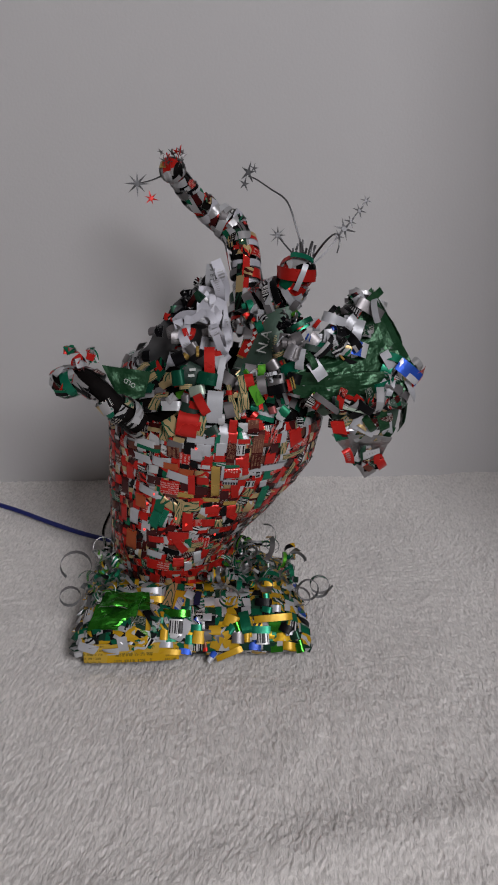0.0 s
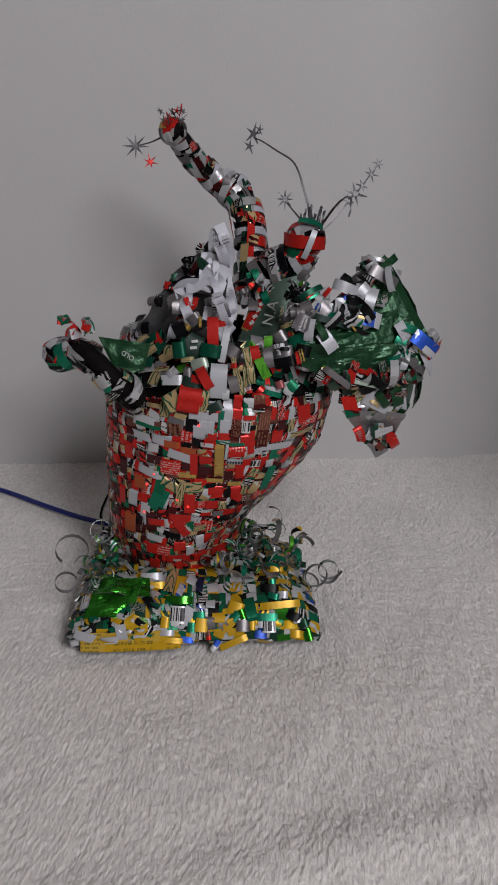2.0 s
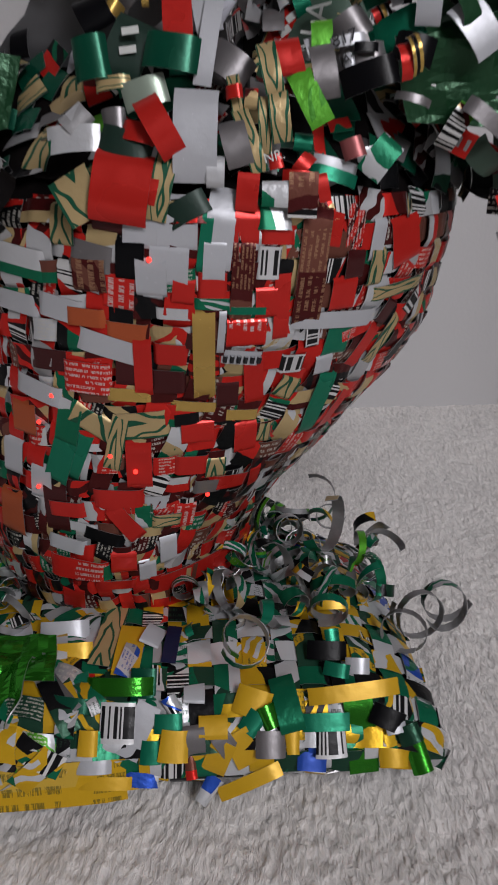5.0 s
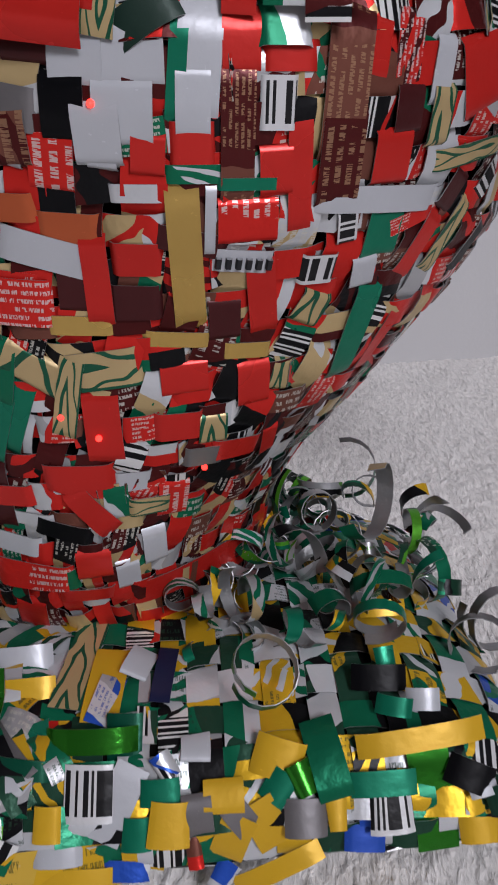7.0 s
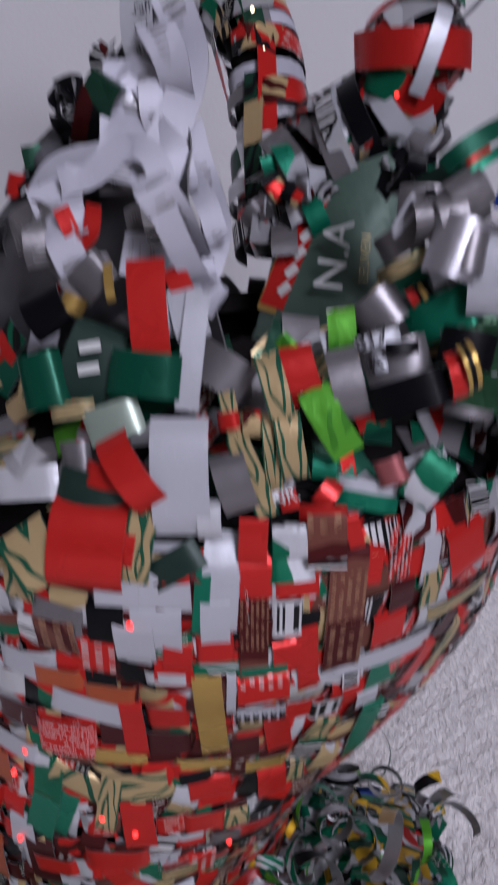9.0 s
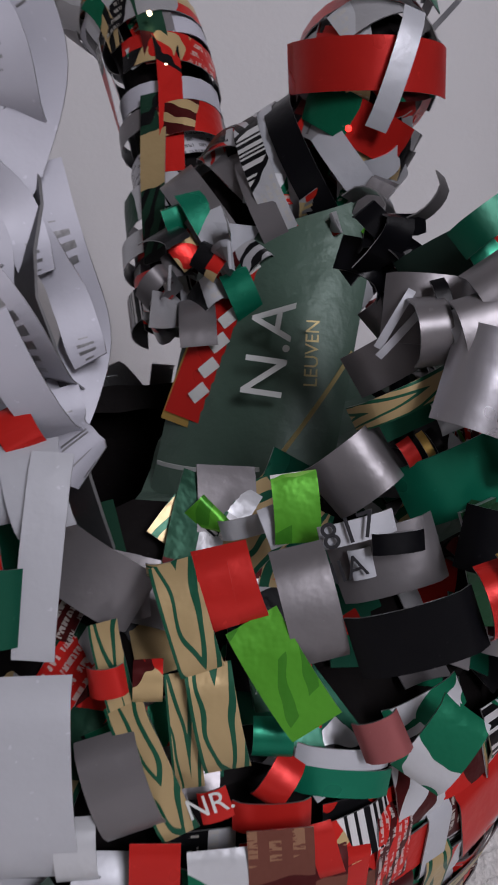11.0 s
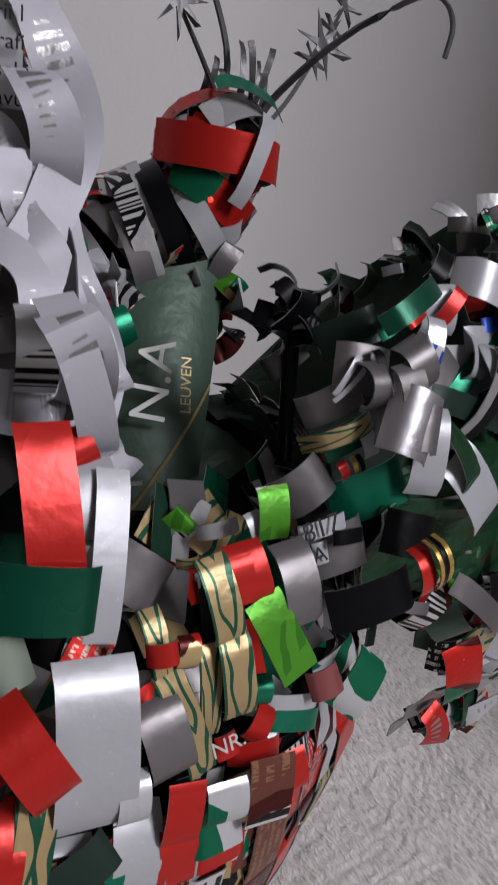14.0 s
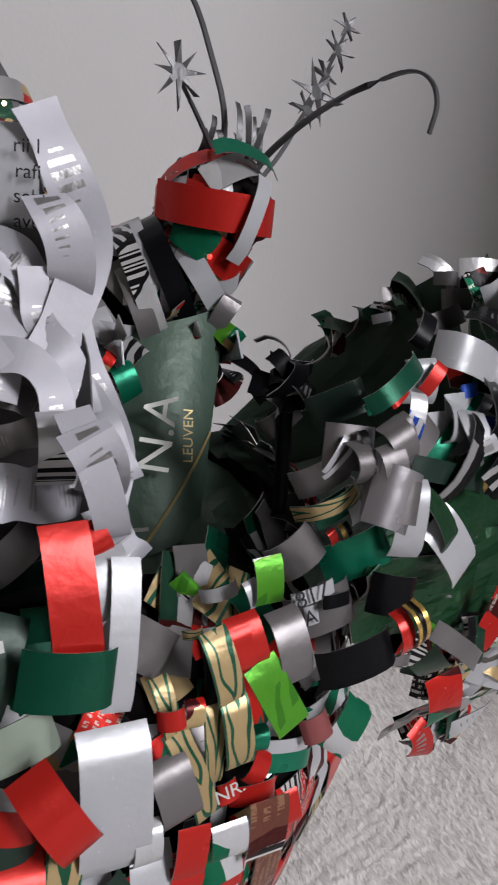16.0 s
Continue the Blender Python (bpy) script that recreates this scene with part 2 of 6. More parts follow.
class Build:
    """Collects ribbons and sheets into one mesh."""

    def __init__(self):
        self.v, self.f, self.uv, self.s = [], [], [], []

    def ribbon(self, pts, normals, width, thick=0.0003, front=0, back=1, uoff=None):
        """A thin metal strip along pts, its printed face turned to the normals."""
        k = len(pts)
        pts = [Vector(p) for p in pts]
        base = len(self.v)
        u0 = random.uniform(0, 9) if uoff is None else uoff[0]
        row = random.randrange(0, 90) if uoff is None else uoff[1]
        u, us = u0, []
        for i, p in enumerate(pts):
            t = (pts[min(i + 1, k - 1)] - pts[max(i - 1, 0)]).normalized()
            nn = Vector(normals[i]).normalized()
            side = t.cross(nn).normalized()
            nn = side.cross(t).normalized()
            w = width[i] if isinstance(width, (list, tuple)) else width
            h = side * (w / 2)
            for q in (p - h, p + h, p + h - nn * thick, p - h - nn * thick):
                self.v.append(q)
            if i:
                u += (p - pts[i - 1]).length
            us.append(u)
        lo, hi = row + 0.03, row + 0.97
        for i in range(k - 1):
            a, b = base + 4 * i, base + 4 * i + 4
            for quad, slot, vv in (((a, a + 1, b + 1, b), front, (lo, hi, hi, lo)), ((a + 2, a + 3, b + 3, b + 2), back, (hi, lo, lo, hi)),
                                   ((a + 1, a + 2, b + 2, b + 1), back, (hi, hi, hi, hi)), ((a + 3, a, b, b + 3), back, (lo, lo, lo, lo))):
                self.f.append(quad)
                self.s.append(slot)
                self.uv += [(us[i], vv[0]), (us[i], vv[1]), (us[i + 1], vv[2]), (us[i + 1], vv[3])]
        for a, flip in ((base, True), (base + 4 * (k - 1), False)):
            quad = (a, a + 1, a + 2, a + 3)
            self.f.append(quad[::-1] if flip else quad)
            self.s.append(back)
            self.uv += [(us[0], lo)] * 4
        return self

    def sheet(self, fn, nu, nv, thick=0.0004, front=0, back=1, size=(0.1, 0.1)):
        """A thin sheet; fn(a, b) gives its point for a and b from 0 to 1."""
        P = [[Vector(fn(i / nu, j / nv)) for j in range(nv + 1)] for i in range(nu + 1)]
        base = len(self.v)
        row = random.randrange(0, 90)
        for layer in (0, 1):
            for i in range(nu + 1):
                for j in range(nv + 1):
                    a = P[min(i + 1, nu)][j] - P[max(i - 1, 0)][j]
                    b = P[i][min(j + 1, nv)] - P[i][max(j - 1, 0)]
                    n = a.cross(b)
                    n = n.normalized() if n.length > 1e-12 else Vector((0, 0, 1))
                    self.v.append(P[i][j] - n * (thick * layer))
        m = (nu + 1) * (nv + 1)

        def at(i, j, layer):
            return base + layer * m + i * (nv + 1) + j

        def face(quad, slot, ij):
            self.f.append(quad)
            self.s.append(slot)
            self.uv += [(i / nu * size[0], row + j / nv * size[1]) for i, j in ij]

        for i in range(nu):
            for j in range(nv):
                ij = ((i, j), (i + 1, j), (i + 1, j + 1), (i, j + 1))
                face(tuple(at(x, y, 0) for x, y in ij), front, ij)
                face(tuple(at(x, y, 1) for x, y in ij[::-1]), back, ij[::-1])
        rim = [(i, 0) for i in range(nu)] + [(nu, j) for j in range(nv)] + [(i, nv) for i in range(nu, 0, -1)] + [(0, j) for j in range(nv, 0, -1)]
        for k, a in enumerate(rim):
            b = rim[(k + 1) % len(rim)]
            face((at(*b, 0), at(*a, 0), at(*a, 1), at(*b, 1)), back, (b, a, a, b))
        return self

    def tube(self, pts, radius, sides=10, slot=0):
        base = len(self.v)
        k = len(pts)
        pts = [Vector(p) for p in pts]
        for i, p in enumerate(pts):
            t = (pts[min(i + 1, k - 1)] - pts[max(i - 1, 0)]).normalized()
            a = t.orthogonal().normalized() if i == 0 else (a - t * a.dot(t)).normalized()
            b = t.cross(a)
            r = radius[i] if isinstance(radius, (list, tuple)) else radius
            for s in range(sides):
                w = 2 * math.pi * s / sides
                self.v.append(p + a * (r * math.cos(w)) + b * (r * math.sin(w)))
        for i in range(k - 1):
            for s in range(sides):
                c, d = base + i * sides, base + (i + 1) * sides
                e = (s + 1) % sides
                self.f.append((c + s, c + e, d + e, d + s))
                self.s.append(slot)
                self.uv += [(0, 0), (0, 1), (1, 1), (1, 0)]
        for c, flip in ((base, True), (base + (k - 1) * sides, False)):
            ring = tuple(range(c, c + sides))
            self.f.append(ring[::-1] if flip else ring)
            self.s.append(slot)
            self.uv += [(0, 0)] * sides
        return self

    def mesh(self, name, mats, smooth=True):
        return mesh_of(name, self.v, self.f, mats, self.uv, self.s, smooth)


def rnd(a, b):
    return random.uniform(a, b)


def spline(pts, n):
    """n points on a smooth curve through pts (Catmull-Rom)."""
    P = [Vector(p) for p in pts]
    P = [2 * P[0] - P[1]] + P + [2 * P[-1] - P[-2]]
    out = []
    for i in range(n):
        x = i / (n - 1) * (len(P) - 3)
        k = min(int(x), len(P) - 4)
        t = x - k
        a, b, c, d = P[k:k + 4]
        out.append(0.5 * ((2 * b) + (c - a) * t + (2 * a - 5 * b + 4 * c - d) * t * t + (3 * b - a - 3 * c + d) * t ** 3))
    return out


def lerp(table, x):
    """Rows of (x, values...), read between."""
    cols = np.array(table, dtype=float)
    return [float(np.interp(x, cols[:, 0], cols[:, k])) for k in range(1, cols.shape[1])]


# ---- room ----
def box_mesh(name, lo, hi, mat):
    bm = bmesh.new()
    bmesh.ops.create_cube(bm, size=1, matrix=Matrix.LocRotScale([(a + b) / 2 for a, b in zip(lo, hi)], None, [b - a for a, b in zip(lo, hi)]))
    me = bpy.data.meshes.new(name)
    bm.to_mesh(me)
    bm.free()
    me.materials.append(mat)
    return me


def structure(name, lo, hi, mat, label):
    return tagged(new(name, box_mesh(name, lo, hi, mat)), label, name.split("_")[0], kind="structure")


BACK = 1.235
north = structure("wall_north", (-1.80, 0.0, -0.5), (0.95, 0.12, 2.6), WALL, "plain pale grey matt painted wall behind the blanket")
north.matrix_world = pose(0.0, 1.158, 0.0, 0, 0, 7.5)
# unseen sides and ceiling, darkened to keep reflections and bounce light low
structure("wall_west", (-1.82, -1.5, -0.5), (-1.7, BACK + 0.12, 2.6), WALL_DIM, "unseen side wall, coloured dark to deepen the lamp's reflections")
structure("wall_east", (1.9, -1.5, -0.5), (2.02, BACK + 0.12, 2.6), WALL_DIM, "unseen side wall, coloured dark to deepen the lamp's reflections")
structure("ceiling", (-1.82, -1.62, 2.6), (2.02, BACK + 0.12, 2.72), WALL_DIM, "unseen ceiling, coloured dark to deepen the lamp's reflections")
structure("floor", (-1.82, -1.62, -0.62), (2.02, BACK + 0.12, -0.5), plain("brown_floor", (0.16, 0.10, 0.06), 0, 0.5, 0.1), "plain brown floor under the bed")
# added out of view to block window light from the right
structure("wall_pier", (0.715, 0.25, -0.5), (1.9, BACK + 0.1, 2.6), WALL, "unseen wall block added to shade the right of the back wall")
south = new("wall_south", None)
tagged(south, "unseen dark wall with a window opening, coloured to deepen reflections", "wall", kind="structure")
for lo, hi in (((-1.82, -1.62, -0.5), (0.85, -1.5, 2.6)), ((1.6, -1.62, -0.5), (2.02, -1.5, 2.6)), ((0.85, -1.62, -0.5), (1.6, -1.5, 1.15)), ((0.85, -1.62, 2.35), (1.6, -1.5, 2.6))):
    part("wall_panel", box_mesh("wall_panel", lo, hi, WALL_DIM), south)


# ---- plush blanket ----
def blanket_height(x, y):
    h = 0.004 * noise.noise(Vector((x * 5, y * 5, 0.3))) + 0.0022 * noise.noise(Vector((x * 14, y * 14, 2.0)))
    # a long low fold in front and a rise towards the wall
    d = (y - 0.44) - 0.32 * (x - 0.05)
    h += 0.007 * math.exp(-(d / 0.025) ** 2) * min(1.0, max(0.0, 0.6 + x * 2))
    h += 0.020 * max(0.0, (y - 0.95 - 0.13 * x) / 0.25) ** 2 * (0.8 + 0.5 * noise.noise(Vector((x * 6, 4.0, 0))))
    # pressed down under the base
    q = max(abs(x - 0.012) / 0.12, abs(y - 0.775) / 0.09)
    press = 1 / (1 + math.exp((q - 1.15) * 14))
    return h * (1 - press) - 0.004 * press - 0.006


TABLE = np.random.default_rng(4).uniform(-1, 1, (256, 256))


def grain(x, y):
    """Smooth value noise on arrays."""
    i, j = np.floor(x).astype(int), np.floor(y).astype(int)
    u, v = x - i, y - j
    u, v = u * u * (3 - 2 * u), v * v * (3 - 2 * v)
    a, b, c, d = TABLE[i % 256, j % 256], TABLE[(i + 1) % 256, j % 256], TABLE[i % 256, (j + 1) % 256], TABLE[(i + 1) % 256, (j + 1) % 256]
    return (a * (1 - u) + b * u) * (1 - v) + (c * (1 - u) + d * u) * v


def build_blanket():
    """Short plush whose pile lies in soft strokes, combed roughly one way."""
    xs = np.concatenate([np.linspace(-1.5, -0.46, 16)[:-1], np.linspace(-0.46, 0.64, 980), np.linspace(0.64, 1.7, 16)[1:]])
    ys = np.concatenate([np.linspace(-1.2, 0.15, 24)[:-1], np.linspace(0.15, BACK - 0.003, 640)])
    X, Y = np.meshgrid(xs, ys, indexing="ij")
    cx, cy = np.linspace(-1.5, 1.7, 240), np.linspace(-1.2, BACK, 200)
    coarse = np.array([[blanket_height(a, b) for b in cy] for a in cx])
    along = np.array([np.interp(ys, cy, r) for r in coarse])
    low = np.array([np.interp(xs, cx, along[:, k]) for k in range(len(ys))]).T
    wx = X + 0.008 * grain(X * 13 + 40, Y * 13) + 0.0025 * grain(X * 60, Y * 60 + 9)
    wy = Y + 0.010 * grain(X * 11, Y * 11 + 70) + 0.003 * grain(X * 55 + 5, Y * 55)
    skew = wx + 0.25 * wy * grain(X * 6, Y * 6 + 33)
    fur = 0.0005 * grain(skew * 420, wy * 170) + 0.0006 * grain(skew * 640 + 31, wy * 260) + 0.00045 * grain(wx * 330, wy * 330 + 17)
    clump = 0.0007 * grain(wx * 110, wy * 70) + 0.0018 * grain(wx * 26, wy * 19 + 3)
    Z = low + 0.004 + fur + clump
    n, w = X.size, len(ys)
    co = np.stack([X + 0.0006 * grain(wx * 300, wy * 80), Y, Z], axis=-1).reshape(-1, 3)
    idx = np.arange(n).reshape(len(xs), w)
    quads = np.stack([idx[:-1, :-1], idx[1:, :-1], idx[1:, 1:], idx[:-1, 1:]], axis=-1).reshape(-1, 4)
    me = bpy.data.meshes.new("blanket")
    me.vertices.add(n)
    me.vertices.foreach_set("co", co.ravel())
    me.loops.add(quads.size)
    me.loops.foreach_set("vertex_index", quads.ravel())
    me.polygons.add(len(quads))
    me.polygons.foreach_set("loop_start", np.arange(len(quads)) * 4)
    me.polygons.foreach_set("use_smooth", np.ones(len(quads), dtype=bool))
    me.update(calc_edges=True)
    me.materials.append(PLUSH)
    tagged(new("blanket", me), "pale grey-beige plush blanket spread over a bed", "blanket")


build_blanket()


# ---- the lamp woven of can strips ----
lamp = new("woven_lamp")
lamp.location = (0.015, 0.78, 0.0)
tagged(lamp, "lamp sculpture woven from cut drink-can strips on the plush blanket", "lamp sculpture")

SECTIONS = [  # height, left, right, front, back
    (0.035, -0.074, 0.042, 0.765, 0.855), (0.060, -0.082, 0.045, 0.755, 0.862), (0.080, -0.086, 0.049, 0.748, 0.868), (0.101, -0.088, 0.064, 0.745, 0.872),
    (0.125, -0.088, 0.087, 0.741, 0.876), (0.155, -0.088, 0.112, 0.737, 0.880), (0.180, -0.086, 0.128, 0.733, 0.883), (0.216, -0.084, 0.138, 0.725, 0.886),
    (0.232, -0.082, 0.140, 0.7245, 0.886), (0.246, -0.077, 0.138, 0.731, 0.885), (0.262, -0.070, 0.134, 0.744, 0.884), (0.285, -0.058, 0.118, 0.760, 0.876)]


def vase(w, z, off=0.0):
    """A point of the vase at the angle w (0: front, growing to the right) and height z."""
    l, r, f, b = lerp(SECTIONS, z)
    s, c = math.sin(w), math.cos(w)
    px, py = s, -c
    x = (l + r) / 2 + px * ((r - l) / 2 + off)
    y = (f + b) / 2 + py * ((b - f) / 2 + off) + 0.012 * max(0.0, px) ** 1.5
    wob = 0.0022 * noise.noise(Vector((x * 28, y * 28, z * 28)))
    return Vector((x + px * wob, y + py * wob, z))


def vase_normal(w, z):
    d = 0.01
    a = vase(w + d, z) - vase(w - d, z)
    b = vase(w, z + 0.004) - vase(w, z - 0.004)
    return a.cross(b).normalized()


def flat(v):
    """A wave with flat tops, as a stiff strip takes it."""
    return max(-1.0, min(1.0, 1.9 * v))


def weave_body():
    # added inner shell, coloured as the shade between the woven strips
    core = Build()
    ring, rows = 48, 16
    core.v = [vase(2 * math.pi * k / ring, 0.03 + 0.235 * j / rows, -0.0055) for j in range(rows + 1) for k in range(ring)]
    for j in range(rows):
        for k in range(ring):
            a, b = j * ring, (j + 1) * ring
            core.f.append((a + k, a + (k + 1) % ring, b + (k + 1) % ring, b + k))
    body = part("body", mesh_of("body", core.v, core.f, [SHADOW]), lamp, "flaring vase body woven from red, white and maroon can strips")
    warps, gap, low, high = 50, 0.0112, 0.038, 0.236
    amp = 0.0010

    def over(i, j):
        return 1 if (i + j) % 2 else -1

    # upright strips
    for i in range(warps):
        w0 = 2 * math.pi * i / warps + rnd(-0.012, 0.012)
        drift = rnd(-0.05, 0.05)
        zs = np.linspace(low - rnd(0.0, 0.02), high + rnd(0.0, 0.006), 58)
        pts, nor, wid = [], [], []
        fill = rnd(0.72, 0.92)
        for z in zs:
            j = (z - low) / gap
            w = w0 + drift * (z - 0.15)
            n = vase_normal(w, z)
            pts.append(vase(w, z) + n * (amp * flat(math.cos(math.pi * (j - 0.5 - i))) + 0.0002))
            nor.append(n)
            wid.append(max(0.006, min(0.0128, (vase(w + math.pi / warps, z) - vase(w - math.pi / warps, z)).length * fill)))
        part("strip", Build().ribbon(pts, nor, wid).mesh("strip", [PRINT_RED, BARE]), body)
    # level strips, each of a few cells
    for j in range(18):
        z0 = low + gap * (j + 0.5)
        i = random.randrange(0, 6)
        end = i + warps
        while i < end:
            span = random.choice((5, 7, 9, 11, 13))
            span = min(span, end - i + 1)
            tilt, bow, lift = rnd(-0.0016, 0.0016), rnd(-0.0012, 0.0012), rnd(0, 0.0012)
            pts, nor = [], []
            k = span * 5 + 1
            for q in range(k):
                c = i - 0.6 + (span + 0.2) * q / (k - 1)
                w = 2 * math.pi * c / warps
                e = q / (k - 1)
                z = z0 + tilt * (2 * e - 1) + bow * (4 * e * (1 - e))
                n = vase_normal(w, z)
                tip = lift * max(0, 1 - min(e, 1 - e) * span * 0.9)
                pts.append(vase(w, z) + n * (-amp * flat(math.cos(math.pi * (c - j))) + 0.0002 + tip))
                nor.append(n)
            part("strip", Build().ribbon(pts, nor, gap * rnd(0.72, 0.92)).mesh("strip", [PRINT_RED, BARE]), body)
            i += span
    return body


body = weave_body()


# -- base cushion --
BASE = pose(0.014, 0.698, 0.0, 0, 0, 6.5)


def cushion(a, s, off=0.0):
    """a: across, -1 to 1; s: 0 at the lower front edge, over the top, 1 at the lower back edge."""
    depth, half = 0.165, 0.116
    yy, zz = lerp([(0, 0.004, 0.003), (0.06, -0.004, 0.012), (0.13, -0.003, 0.027), (0.21, 0.010, 0.040), (0.32, 0.035, 0.047), (0.5, 0.082, 0.049),
                   (0.68, 0.130, 0.047), (0.8, 0.155, 0.038), (0.9, 0.168, 0.022), (1, 0.165, 0.003)], s)
    pinch = 1 - 0.5 * abs(a) ** 5
    x = a * half * (1 + 0.03 * math.cos(3 * s))
    bulge = 0.0018 * noise.noise(Vector((a * 4, s * 9, 1.0)))
    zc = 0.004 + (zz - 0.004) * pinch + bulge + off * math.sin(math.pi * min(1, s * 1.6)) if s < 0.6 else 0.004 + (zz - 0.004) * pinch + bulge + off
    yc = yy - (off if s < 0.25 else 0) + (0.003 if abs(a) > 0.9 else 0)
    return BASE @ Vector((x, yc, max(zc, 0.0015)))


def cushion_normal(a, s):
    d = 0.012
    p = cushion(min(a + d, 1), s) - cushion(max(a - d, -1), s)
    q = cushion(a, min(s + d, 1)) - cushion(a, max(s - d, 0))
    return p.cross(q).normalized()


def weave_base():
    # inner cushion shell, its black standing in for shade under the strips
    nu, nv = 30, 30
    v = [cushion(-1 + 2 * i / nu, j / nv, -0.002) for i in range(nu + 1) for j in range(nv + 1)]
    f = [(i * (nv + 1) + j, (i + 1) * (nv + 1) + j, (i + 1) * (nv + 1) + j + 1, i * (nv + 1) + j + 1) for i in range(nu) for j in range(nv)]
    for i in (0, nu):
        ring = tuple(i * (nv + 1) + j for j in range(nv + 1))
        f.append(ring if i else ring[::-1])
    f.append(tuple(i * (nv + 1) for i in range(nu, -1, -1)) + tuple(i * (nv + 1) + nv for i in range(nu + 1)))
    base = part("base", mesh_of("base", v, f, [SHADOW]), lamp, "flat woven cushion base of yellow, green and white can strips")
    cols, rows, amp = 20, 18, 0.0007
    for i in range(cols):
        a0 = -1 + 2 * (i + 0.5) / cols + rnd(-0.012, 0.012)
        k = 60
        pts, nor = [], []
        slope = rnd(-0.03, 0.03)
        for q in range(k):
            s = rnd(0.0, 0.004) + 0.985 * q / (k - 1)
            a = max(-1, min(1, a0 + slope * (s - 0.3)))
            n = cushion_normal(a, s)
            pts.append(cushion(a, s) + n * (amp * flat(math.cos(math.pi * (s * rows - 0.5 - i))) + 0.0003))
            nor.append(n)
        part("strip", Build().ribbon(pts, nor, rnd(0.0092, 0.0115)).mesh("strip", [PRINT_YELLOW, BARE]), base)
    for j in range(rows):
        s0 = (j + 0.5) / rows
        i = 0.0
        while i < cols:
            span = random.choice((4, 6, 8, 10))
            span = min(span, cols - i)
            k = int(span * 5) + 1
            pts, nor = [], []
            tilt, lift = rnd(-0.008, 0.008), rnd(0, 0.0015)
            for q in range(k):
                c = i - 0.3 + (span + 0.5) * q / (k - 1)
                a = max(-1.0, min(1.0, -1 + 2 * c / cols))
                e = q / (k - 1)
                n = cushion_normal(a, s0 + tilt * (2 * e - 1))
                tip = lift * max(0, 1 - min(e, 1 - e) * span)
                pts.append(cushion(a, s0 + tilt * (2 * e - 1)) + n * (-amp * flat(math.cos(math.pi * (c - 0.5 - j))) + 0.0003 + tip))
                nor.append(n)
            if (pts[0] - pts[-1]).length > 0.01:
                part("strip", Build().ribbon(pts, nor, rnd(0.0094, 0.0118)).mesh("strip", [PRINT_YELLOW, BARE]), base)
            i += span
    return base


base = weave_base()


# -- inks for single strips --
INKS = {}


def ink(name, colour, metal=0.35, rough=0.27):
    if name not in INKS:
        INKS[name] = plain(name + "_lacquer", colour, metal, rough, 0.08, 0.3)
    return INKS[name]


INK_RED = ink("red", RED)
INK_WHITE = ink("silver_white", (0.44, 0.45, 0.48), 0.2, 0.32)
INK_GREY = ink("grey_metal", (0.19, 0.18, 0.185), 0.6, 0.34)
INK_TEAL = ink("teal_green", (0.006, 0.17, 0.095), 0.5, 0.27)
INK_BLACK = INKS["black"] = plain("black_lacquer", (0.003, 0.003, 0.004), 0.0, 0.3, 0.08, 0.3, 0.12)
INK_GOLD = ink("gold", (0.55, 0.36, 0.10), 0.7, 0.25)
INK_DEEP = ink("deep_green", (0.004, 0.075, 0.042), 0.45, 0.27)
INK_BOTTLE = ink("bottle_green", (0.012, 0.03, 0.022), 0.2, 0.35)
INK_SAGE = ink("pale_sage", (0.33, 0.40, 0.33), 0.5, 0.3)
INK_ROSE = ink("faded_rose", (0.30, 0.09, 0.09), 0.4, 0.35)
INK_MAROON = ink("maroon", (0.055, 0.008, 0.009), 0.3, 0.3)
INK_ORANGE = ink("copper_orange", (0.42, 0.09, 0.03), 0.4, 0.3)
INK_SILVER = ink("bright_silver", (0.45, 0.44, 0.47), 0.8, 0.25)
INK_YELLOW = ink("yellow", (0.56, 0.33, 0.015), 0.2, 0.32)
INK_BLUE = ink("blue", (0.02, 0.07, 0.38), 0.3, 0.3)
INK_NAVY = ink("navy", (0.01, 0.013, 0.05), 0.3, 0.3)


def leaf_print(name):
    """Beige can metal with slanting dark green blades that narrow towards one edge."""
    n = Net(name)
    uv, u, v = n.uv()
    across = n.math("FRACT", v)
    wob = n.math("MULTIPLY", n.noise(n.vec(u, n.math("MULTIPLY", v, 0.011), 0.0), 70.0, 1.0), 2.2)
    side = n.math("ABSOLUTE", n.math("SUBTRACT", across, 0.42))
    saw = n.math("FRACT", n.math("ADD", n.math("ADD", n.math("MULTIPLY", u, 58.0), n.math("MULTIPLY", side, 2.6)), wob))
    blade = n.math("GREATER_THAN", saw, n.math("ADD", 0.58, n.math("MULTIPLY", across, 0.3)))
    edge = n.math("GREATER_THAN", across, 0.9)
    tint = n.mix(n.noise(n.place(), 60.0, 3.0), BEIGE, tuple(c * 0.72 for c in BEIGE))
    col = n.mix(n.math("MAXIMUM", blade, edge), tint, (0.01, 0.075, 0.04))
    n.bump(n.noise(n.place(), 150.0, 3.0, 0.55), 0.16, 0.003)
    return n.surface(base_color=col, metallic=0.3, roughness=0.32, specular_ior_level=0.25)


PRINT_BEIGE = leaf_print("beige_can_print")
PRINT_LIME = printed("lime_can_print", weighted((LIME, 8), ((0.10, 0.32, 0.03), 4)), weighted(((0.04, 0.18, 0.015), 3), ((0.16, 0.36, 0.06), 2)), 0.008, 0.3, 0.0)
PRINT_FLAG = printed("green_white_can_print", weighted((WHITE, 4), (GREEN, 4)), weighted((GREEN, 3), (WHITE, 3)), 0.02, 0.35, 0.0)
